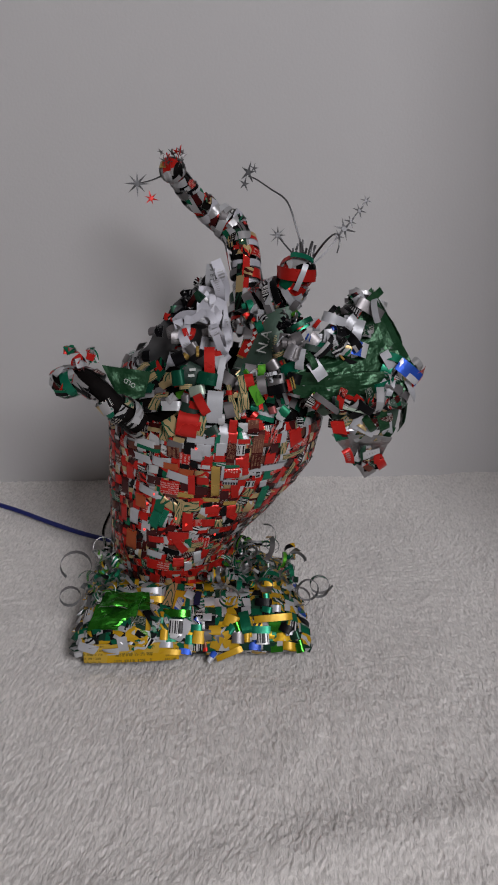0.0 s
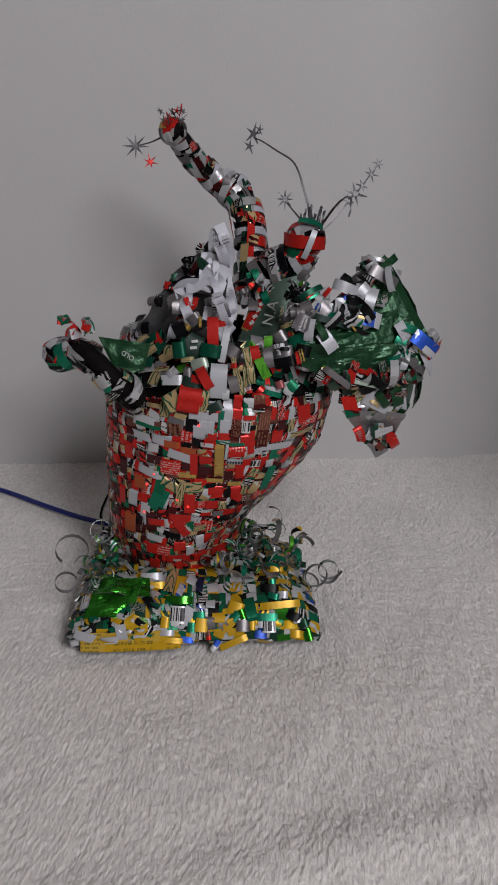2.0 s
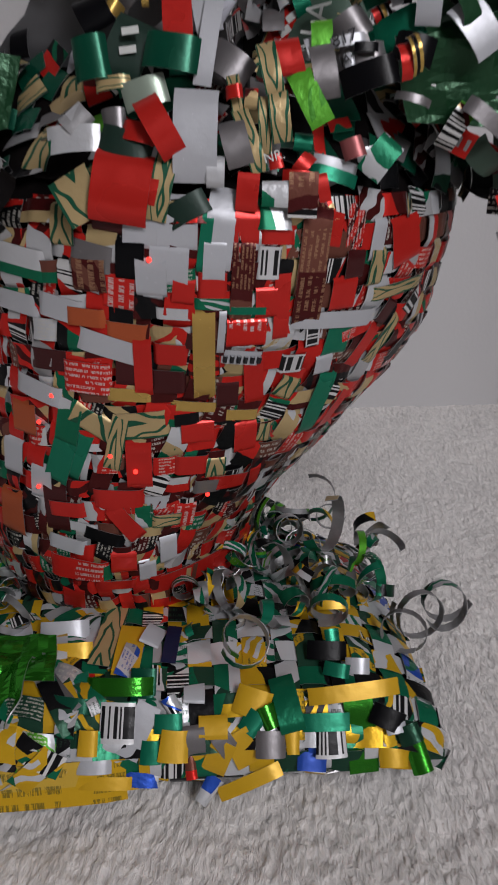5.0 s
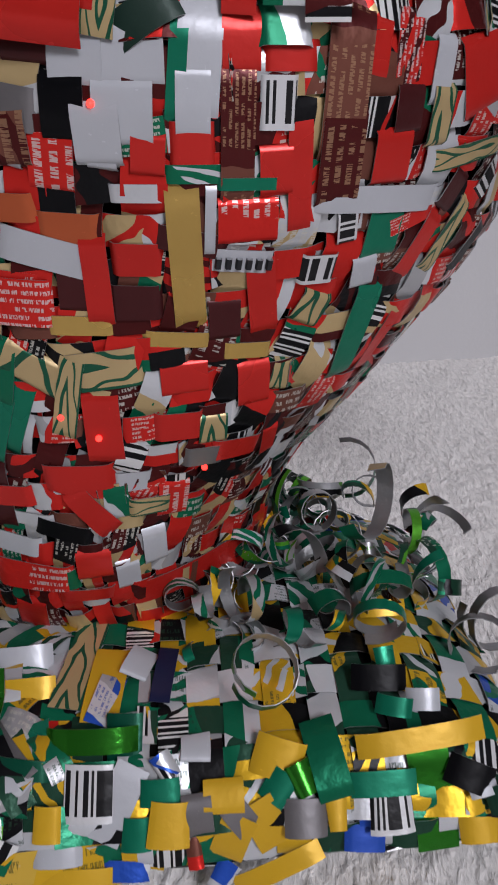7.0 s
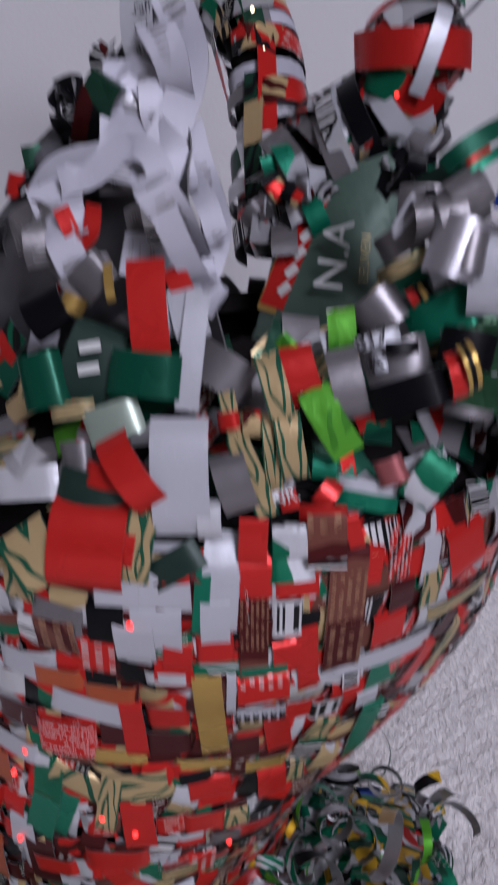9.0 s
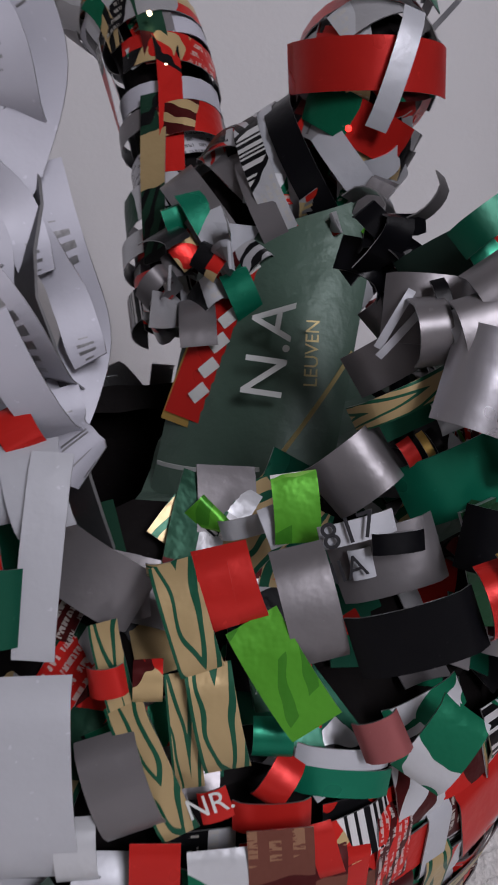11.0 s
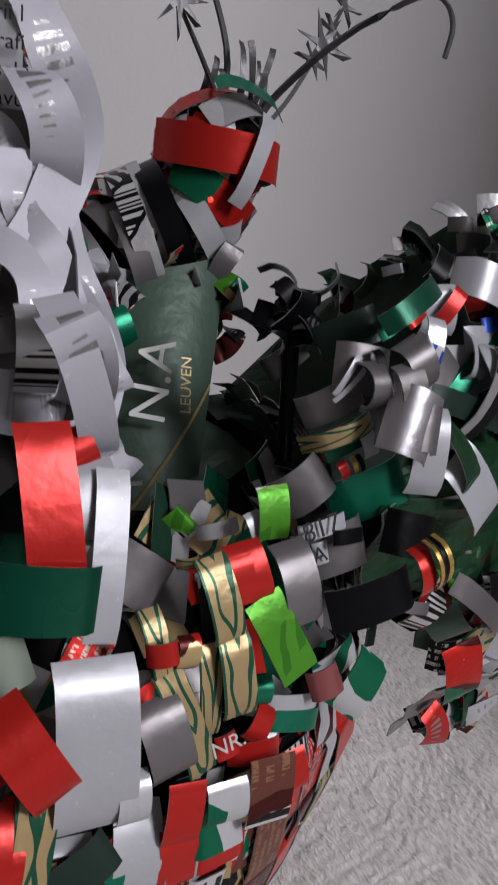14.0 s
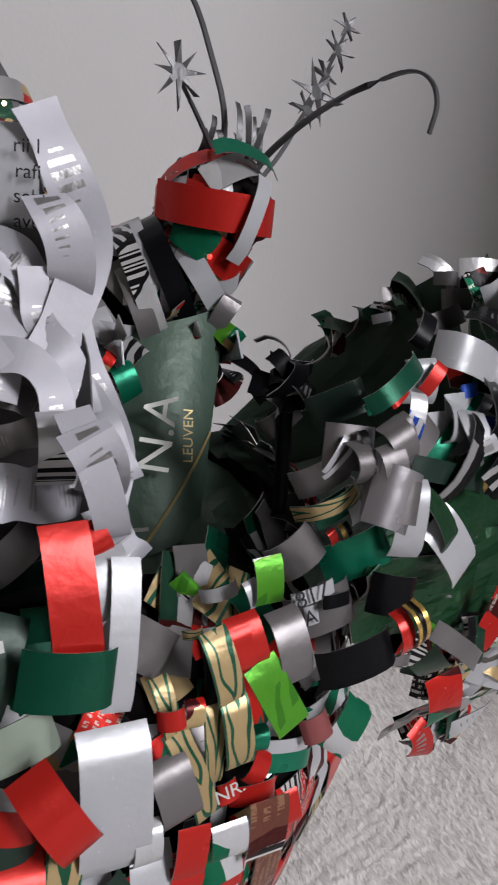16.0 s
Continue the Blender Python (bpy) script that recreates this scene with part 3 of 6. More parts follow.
PRINT_BLUE = printed("blue_white_can_print", weighted((WHITE, 7), (BLUE, 4), (GREY, 2)), weighted((BLUE, 3), (WHITE, 3)), 0.012, 0.4, 0.2, (0.03, 0.08, 0.35))
PRINT_BROWN = printed("brown_can_print", weighted((BROWN, 6), (MAROON, 2)), weighted((BROWN, 1), (MAROON, 1)), 0.03, 0.3, 0.95, (0.30, 0.17, 0.10))
PRINT_SILVER = printed("silver_can_print", weighted((WHITE, 10), ((0.5, 0.5, 0.53), 10), (GREY, 3)), weighted((GREY, 3), (WHITE, 2), (RED, 1)), 0.07, 0.5, 0.03, (0.05, 0.05, 0.05))


PRINT_REDTEXT = printed("red_text_can_print", weighted((RED, 9), (MAROON, 1)), weighted((RED, 1), (MAROON, 1)), 0.06, 0.3, 0.98, (0.55, 0.52, 0.50))


def barcode_print(name):
    """Black bars of uneven width on white, along the strip."""
    n = Net(name)
    uv, u, v = n.uv()
    bars = n.math("GREATER_THAN", n.white(n.math("FLOOR", n.math("MULTIPLY", u, 1300.0)), 1.0), 0.48)
    inside = n.math("MULTIPLY", n.math("GREATER_THAN", n.math("FRACT", v), 0.12), n.math("LESS_THAN", n.math("FRACT", v), 0.85))
    n.bump(n.noise(n.place(), 150.0, 3.0), 0.12, 0.003)
    return n.surface(base_color=n.mix(n.math("MULTIPLY", bars, inside), (0.52, 0.52, 0.53), BLACK), metallic=0.2, roughness=0.33, specular_ior_level=0.25)


PRINT_BARCODE = barcode_print("bar_code_print")


def bent(parent, a, b, normal, width, mat, bow=0.004, twist=0.0, steps=8, name="strip", build=None, curl=0.0):
    """A single strip from a to b, bowed out along the normal, its ends tucked in."""
    a, b, n = Vector(a), Vector(b), Vector(normal).normalized()
    pts, nor = [], []
    t = (b - a).normalized()
    side = t.cross(n).normalized()
    for i in range(steps + 1):
        e = i / steps
        h = 4 * e * (1 - e)
        lift = bow * (h ** 0.55) + curl * e * e
        pts.append(a.lerp(b, e) + n * lift + side * (twist * 0.25 * width * math.sin(e * 3)))
        slope = bow * 2.0 * (1 - 2 * e) / max((b - a).length, 1e-4)
        rot = Matrix.Rotation(twist * (e - 0.5), 3, t)
        nor.append(rot @ (n - t * slope))
    if build is not None:
        build.ribbon(pts, nor, width)
        return None
    return part(name, Build().ribbon(pts, nor, width).mesh(name, [mat, BARE]), parent)


def unit():
    while True:
        v = Vector((rnd(-1, 1), rnd(-1, 1), rnd(-1, 1)))
        if 0.1 < v.length < 1:
            return v.normalized()


# -- collar: loose bent strips round the mouth of the vase --


def build_collar():
    # shade-coloured ring added behind the loose strips
    n0 = 60
    v = []
    for j, (z, off) in enumerate(((0.245, -0.003), (0.262, -0.003), (0.276, -0.003), (0.284, -0.006), (0.276, -0.012))):
        for k in range(n0):
            v.append(vase(2 * math.pi * k / n0, z, off) + Vector((0, 0, 0.003 * noise.noise(Vector((k * 0.7, j, 3.0))))))
    f = [(j * n0 + k, j * n0 + (k + 1) % n0, (j + 1) * n0 + (k + 1) % n0, (j + 1) * n0 + k) for j in range(4) for k in range(n0)]
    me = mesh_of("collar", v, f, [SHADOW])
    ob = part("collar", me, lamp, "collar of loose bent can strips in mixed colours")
    mats = [PRINT_MIX, PRINT_DARK, PRINT_DARK, PRINT_BEIGE, INK_DEEP, INK_GREY]
    for k in range(230):
        w = rnd(-math.pi, math.pi) if k > 130 else rnd(-1.6, 1.6)
        z = rnd(0.243, 0.286)
        n = vase_normal(w, z)
        across = Vector((0, 0, 1)).cross(n).normalized()
        up = n.cross(across)
        ang = random.choice((rnd(-0.5, 0.5), rnd(1.1, 2.0), rnd(0.4, 1.2)))
        d = across * math.cos(ang) + up * math.sin(ang)
        front = -0.85 < w < 0.95
        half = rnd(0.005, 0.009) if front else rnd(0.008, 0.017)
        c = vase(w, z, rnd(-0.003, 0.001) if front else rnd(0.001, 0.004))
        bent(ob, c - d * half, c + d * half, n + up * rnd(-0.2, 0.4), rnd(0.007, 0.0125), random.choice(mats), rnd(0.0, 0.001) if front else rnd(0.001, 0.006), rnd(-0.3, 0.3))
    return ob


collar = build_collar()
F = (0.05, -1.0, 0.25)
KEY = [  # from, to, width, bow, material
    ((0.0563, 0.737, 0.2874), (0.0601, 0.732, 0.2719), 0.0066, 0.0020, PRINT_BEIGE),
    ((0.0607, 0.733, 0.2726), (0.0627, 0.73, 0.2563), 0.0070, 0.0020, PRINT_BEIGE),
    ((0.0452, 0.738, 0.2778), (0.0482, 0.733, 0.2637), 0.0045, 0.0020, PRINT_BEIGE),
    ((0.0476, 0.733, 0.2673), (0.055, 0.728, 0.2467), 0.0060, 0.0020, PRINT_BEIGE),
    ((0.0564, 0.734, 0.2708), (0.0566, 0.731, 0.2526), 0.0046, 0.0015, PRINT_BEIGE),
    ((0.0634, 0.739, 0.2886), (0.0662, 0.735, 0.2777), 0.0083, 0.0020, INK_RED),
    ((0.0623, 0.736, 0.2871), (0.0636, 0.734, 0.2778), 0.0047, 0.0010, INK_RED),
    ((0.0675, 0.735, 0.2782), (0.0763, 0.731, 0.2619), 0.0086, 0.0010, PRINT_LIME),
    ((0.0748, 0.741, 0.2868), (0.078, 0.736, 0.2698), 0.0083, 0.0040, INK_GREY),
    ((0.0821, 0.733, 0.2736), (0.1001, 0.731, 0.279), 0.0093, 0.0030, INK_BLACK),
    ((0.0812, 0.746, 0.2793), (0.0981, 0.746, 0.2832), 0.0108, 0.0030, INK_GREY),
    ((0.0786, 0.742, 0.2872), (0.0903, 0.743, 0.2892), 0.0036, 0.0010, INK_WHITE),
    ((0.0865, 0.741, 0.2861), (0.0947, 0.742, 0.286), 0.0033, 0.0010, INK_BLACK),
    ((0.0834, 0.743, 0.2818), (0.087, 0.743, 0.2824), 0.0048, 0.0005, INK_WHITE),
    ((0.1011, 0.733, 0.2861), (0.1033, 0.731, 0.275), 0.0038, 0.0040, INK_RED),
    ((0.1026, 0.732, 0.2879), (0.1058, 0.731, 0.2761), 0.0010, 0.0050, INK_GOLD),
    ((0.1037, 0.732, 0.2885), (0.1068, 0.731, 0.2767), 0.0010, 0.0050, INK_BLACK),
    ((0.1047, 0.732, 0.289), (0.1078, 0.731, 0.2775), 0.0012, 0.0050, INK_GOLD),
    ((0.1006, 0.738, 0.2709), (0.1127, 0.738, 0.2676), 0.0028, 0.0030, INK_GREY),
    ((0.0433, 0.732, 0.2717), (0.0491, 0.731, 0.2726), 0.0044, 0.0020, INK_RED),
    ((0.0521, 0.734, 0.2735), (0.0514, 0.733, 0.2668), 0.0044, 0.0020, PRINT_RED),
    ((0.0732, 0.739, 0.2511), (0.089, 0.742, 0.2467), 0.0035, 0.0020, INK_WHITE),
    ((0.0725, 0.738, 0.2476), (0.0888, 0.741, 0.2424), 0.0047, 0.0020, INK_TEAL),
    ((0.0675, 0.734, 0.2464), (0.0727, 0.737, 0.2522), 0.0050, 0.0020, INK_RED),
    ((0.0756, 0.75, 0.2953), (0.0757, 0.747, 0.2844), 0.0074, 0.0010, PRINT_LIME),
    ((0.0712, 0.75, 0.2898), (0.0732, 0.748, 0.2836), 0.0037, 0.0010, INK_WHITE),
    ((0.0805, 0.755, 0.2891), (0.092, 0.756, 0.2969), 0.0104, 0.0040, INK_GREY),
    ((0.0862, 0.758, 0.3009), (0.1035, 0.76, 0.3076), 0.0044, 0.0090, PRINT_BEIGE),
    ((0.0899, 0.754, 0.3011), (0.1001, 0.755, 0.305), 0.0067, 0.0010, INK_DEEP),
    ((0.0933, 0.752, 0.2988), (0.0956, 0.752, 0.2946), 0.0024, 0.0010, INK_RED),
    ((0.0959, 0.752, 0.2999), (0.0983, 0.752, 0.2956), 0.0013, 0.0010, INK_GOLD),
    ((0.0974, 0.752, 0.3003), (0.0999, 0.752, 0.2961), 0.0013, 0.0010, INK_BLACK),
    ((0.0937, 0.754, 0.2876), (0.1098, 0.75, 0.2956), 0.0109, 0.0030, INK_TEAL),
    ((0.0996, 0.754, 0.3058), (0.1018, 0.752, 0.2997), 0.0042, 0.0010, INK_WHITE),
    ((0.0986, 0.748, 0.309), (0.1114, 0.744, 0.3071), 0.0103, 0.0060, INK_GREY),
    ((0.1025, 0.747, 0.3219), (0.1048, 0.745, 0.3106), 0.0071, 0.0030, INK_GREY),
    ((0.0965, 0.752, 0.3213), (0.0973, 0.75, 0.3109), 0.0050, 0.0060, INK_GREY),
    ((0.0986, 0.752, 0.3238), (0.1004, 0.75, 0.3138), 0.0023, 0.0020, INK_BLACK),
    ((0.0897, 0.752, 0.3125), (0.0966, 0.752, 0.3196), 0.0012, 0.0010, INK_WHITE),
    ((0.0866, 0.76, 0.3075), (0.0996, 0.758, 0.3148), 0.0075, 0.0040, INK_GREY),
    ((0.1068, 0.762, 0.3251), (0.1243, 0.77, 0.3334), 0.0031, 0.0020, INK_TEAL),
    ((0.07, 0.738, 0.2591), (0.0692, 0.736, 0.2532), 0.0064, 0.0020, INK_TEAL),
    ((0.0397, 0.756, 0.2741), (0.0509, 0.75, 0.2757), 0.0077, 0.0030, INK_GREY),
    ((0.0625, 0.733, 0.2452), (0.075, 0.734, 0.2437), 0.0048, 0.0020, INK_RED),
    ((0.0579, 0.7295, 0.2499), (0.0626, 0.73, 0.2508), 0.0049, 0.0005, INK_RED),
    ((0.0447, 0.731, 0.2633), (0.0487, 0.727, 0.2488), 0.0091, 0.0030, INK_GREY),
    ((0.0893, 0.745, 0.2503), (0.1031, 0.75, 0.2536), 0.0059, 0.0020, PRINT_FLAG),
    ((0.0698, 0.7275, 0.247), (0.0693, 0.7265, 0.2319), 0.0101, 0.0010, PRINT_BROWN),
    ((0.0756, 0.729, 0.2463), (0.0775, 0.728, 0.2371), 0.0041, 0.0010, INK_RED),
    ((0.0512, 0.7265, 0.2469), (0.0499, 0.7255, 0.2344), 0.0076, 0.0010, INK_RED),
    ((0.0603, 0.7275, 0.2441), (0.06, 0.726, 0.2356), 0.0095, 0.0010, PRINT_FLAG),
    ((0.0572, 0.765, 0.2795), (0.0627, 0.762, 0.2852), 0.0068, 0.0020, PRINT_LIME),
    ((0.0631, 0.758, 0.2825), (0.0723, 0.757, 0.2847), 0.0035, 0.0030, PRINT_FLAG),
    ((0.052, 0.742, 0.284), (0.0568, 0.742, 0.2844), 0.0020, 0.0020, PRINT_BEIGE),
    ((0.0337, 0.732, 0.2733), (0.0328, 0.725, 0.2437), 0.0149, 0.0040, INK_WHITE),
    ((0.0163, 0.735, 0.2859), (0.0347, 0.734, 0.2832), 0.0116, 0.0030, INK_DEEP),
    ((0.0267, 0.745, 0.3119), (0.0279, 0.735, 0.2866), 0.0099, 0.0020, INK_RED),
    ((0.014, 0.745, 0.2953), (0.006, 0.737, 0.2774), 0.0148, 0.0020, INK_BOTTLE),
    ((-0.0086, 0.738, 0.2824), (0.0036, 0.738, 0.2844), 0.0145, 0.0030, INK_DEEP),
    ((-0.0012, 0.736, 0.2747), (0.0109, 0.736, 0.2763), 0.0047, 0.0020, PRINT_BEIGE),
    ((0.0083, 0.734, 0.2704), (0.0233, 0.735, 0.2744), 0.0096, 0.0020, INK_SAGE),
    ((0.0162, 0.728, 0.2705), (0.0267, 0.724, 0.2526), 0.0088, 0.0060, INK_RED),
    ((0.0082, 0.729, 0.2611), (0.0195, 0.728, 0.2585), 0.0065, 0.0030, INK_RED),
    ((0.0005, 0.728, 0.2576), (0.0179, 0.727, 0.2524), 0.0116, 0.0020, INK_BOTTLE),
    ((0.0096, 0.727, 0.2537), (0.0058, 0.721, 0.231), 0.0199, 0.0050, INK_RED),
    ((0.0176, 0.726, 0.2482), (0.0148, 0.722, 0.236), 0.0079, 0.0030, INK_RED),
    ((0.024, 0.728, 0.2537), (0.0189, 0.722, 0.2316), 0.0075, 0.0030, PRINT_BEIGE),
    ((-0.0182, 0.731, 0.2573), (0.0006, 0.729, 0.2584), 0.0091, 0.0020, PRINT_FLAG),
    ((0.0213, 0.7245, 0.2307), (0.0367, 0.7255, 0.2387), 0.0083, 0.0020, INK_BOTTLE),
    ((0.04, 0.727, 0.2523), (0.0396, 0.7255, 0.2421), 0.0061, 0.0030, PRINT_FLAG),
    ((-0.0116, 0.726, 0.2469), (-0.0032, 0.7225, 0.2323), 0.0148, 0.0020, PRINT_BEIGE),
    ((0.0011, 0.733, 0.2626), (0.0091, 0.733, 0.2633), 0.0095, 0.0020, INK_GREY),
    ((0.0354, 0.748, 0.3038), (0.038, 0.742, 0.2913), 0.0091, 0.0020, INK_WHITE),
    ((0.0397, 0.745, 0.3028), (0.0352, 0.734, 0.2744), 0.0063, 0.0020, INK_WHITE),
    ((0.0368, 0.748, 0.2861), (0.0505, 0.745, 0.2767), 0.0109, 0.0040, INK_GREY),
    ((0.0316, 0.747, 0.3027), (0.0332, 0.745, 0.2921), 0.0077, 0.0020, INK_WHITE),
    ((0.0325, 0.75, 0.3089), (0.0356, 0.748, 0.3022), 0.0061, 0.0020, INK_RED),
    ((0.004, 0.758, 0.3027), (0.0136, 0.757, 0.3106), 0.0098, 0.0030, INK_GREY),
    ((-0.0001, 0.755, 0.302), (0.0059, 0.755, 0.2984), 0.0049, 0.0040, INK_GOLD),
    ((0.0144, 0.754, 0.3105), (0.0147, 0.752, 0.3005), 0.0026, 0.0020, INK_GOLD),
    ((-0.0065, 0.755, 0.304), (-0.0006, 0.75, 0.2936), 0.0115, 0.0030, INK_BLACK),
    ((-0.0108, 0.733, 0.2672), (-0.0047, 0.731, 0.2612), 0.0096, 0.0030, PRINT_DARK),
    ((0.1015, 0.74, 0.2565), (0.0922, 0.738, 0.245), 0.0095, 0.0020, PRINT_FLAG),
    ((0.0908, 0.738, 0.2553), (0.0833, 0.738, 0.2529), 0.0070, 0.0020, INK_ROSE),
]
for a, b, w, bow, m in KEY:
    bent(collar, a, b, F, w, m, bow, rnd(-0.12, 0.12), 10)


def lettering(text, m, size, mat, parent, name="lettering"):
    """Flat printed letters as a thin mesh."""
    cu = bpy.data.curves.new(name, "FONT")
    cu.body, cu.size, cu.align_x, cu.align_y, cu.extrude = text, size, "CENTER", "CENTER", 0.00004
    tmp = bpy.data.objects.new(name, cu)
    me = bpy.data.meshes.new_from_object(tmp)
    bpy.data.objects.remove(tmp)
    me.materials.append(mat)
    me.transform(m)
    return part(name, me, parent)


LETTER_BLACK, LETTER_PALE, LETTER_GOLD = ink("black_print", (0.015, 0.015, 0.018), 0.0, 0.4), ink("pale_print", (0.62, 0.64, 0.62), 0.2, 0.35), ink("gold_print", (0.5, 0.4, 0.18), 0.3, 0.35)


def facing(at, normal, up=(0, 0, 1), roll=0):
    n = Vector(normal).normalized()
    x = Vector(up).cross(n).normalized()
    y = n.cross(x)
    return Matrix.Translation(at) @ Matrix((x, y, n)).transposed().to_4x4() @ Matrix.Rotation(radians(roll), 4, "Z")


lettering("817", facing((0.083, 0.7405, 0.2888), (-0.1, -1, 0.25), roll=17), 0.0058, LETTER_BLACK, collar)
lettering("IIA", facing((0.0829, 0.7415, 0.2819), (-0.1, -1, 0.25), roll=17), 0.0050, LETTER_BLACK, collar)
lettering("NR.", facing((0.0597, 0.7278, 0.252), (0.0, -1, 0.2), roll=14), 0.0046, LETTER_PALE, collar)
for dx, dz in ((0.0, 0.0), (-0.0012, -0.0058), (-0.0024, -0.0116)):
    bent(collar, (0.0085 + dx, 0.7372, 0.2915 + dz), (0.0085 + dx + 0.0058, 0.7372, 0.2915 + dz + 0.0006), F, 0.0024, LETTER_PALE, 0.0, 0, 4, "print")


# -- patches that lie on the woven body --
def on_vase(x, z):
    lo, hi = -1.4, 1.4
    for _ in range(30):
        mid = (lo + hi) / 2
        if vase(mid, z).x < x:
            lo = mid
        else:
            hi = mid
    return lo


def body_patch(x, z, length, width, mat, ang=90.0, off=0.0014):
    """A strip lying on the vase through (x, z); ang 0: level, 90: upright."""
    ca, sa = math.cos(radians(ang)), math.sin(radians(ang))
    pts, nor = [], []
    for i in range(13):
        e = (i / 12 - 0.5) * length
        xx, zz = x + ca * e, z + sa * e
        w = on_vase(xx, zz)
        n = vase_normal(w, zz)
        tuck = 0.0016 * max(0.0, abs(2 * i / 12 - 1) * 5 - 4)
        pts.append(vase(w, zz) + n * (off - tuck))
        nor.append(n)
    return part("strip", Build().ribbon(pts, nor, width).mesh("strip", [mat, BARE]), body)


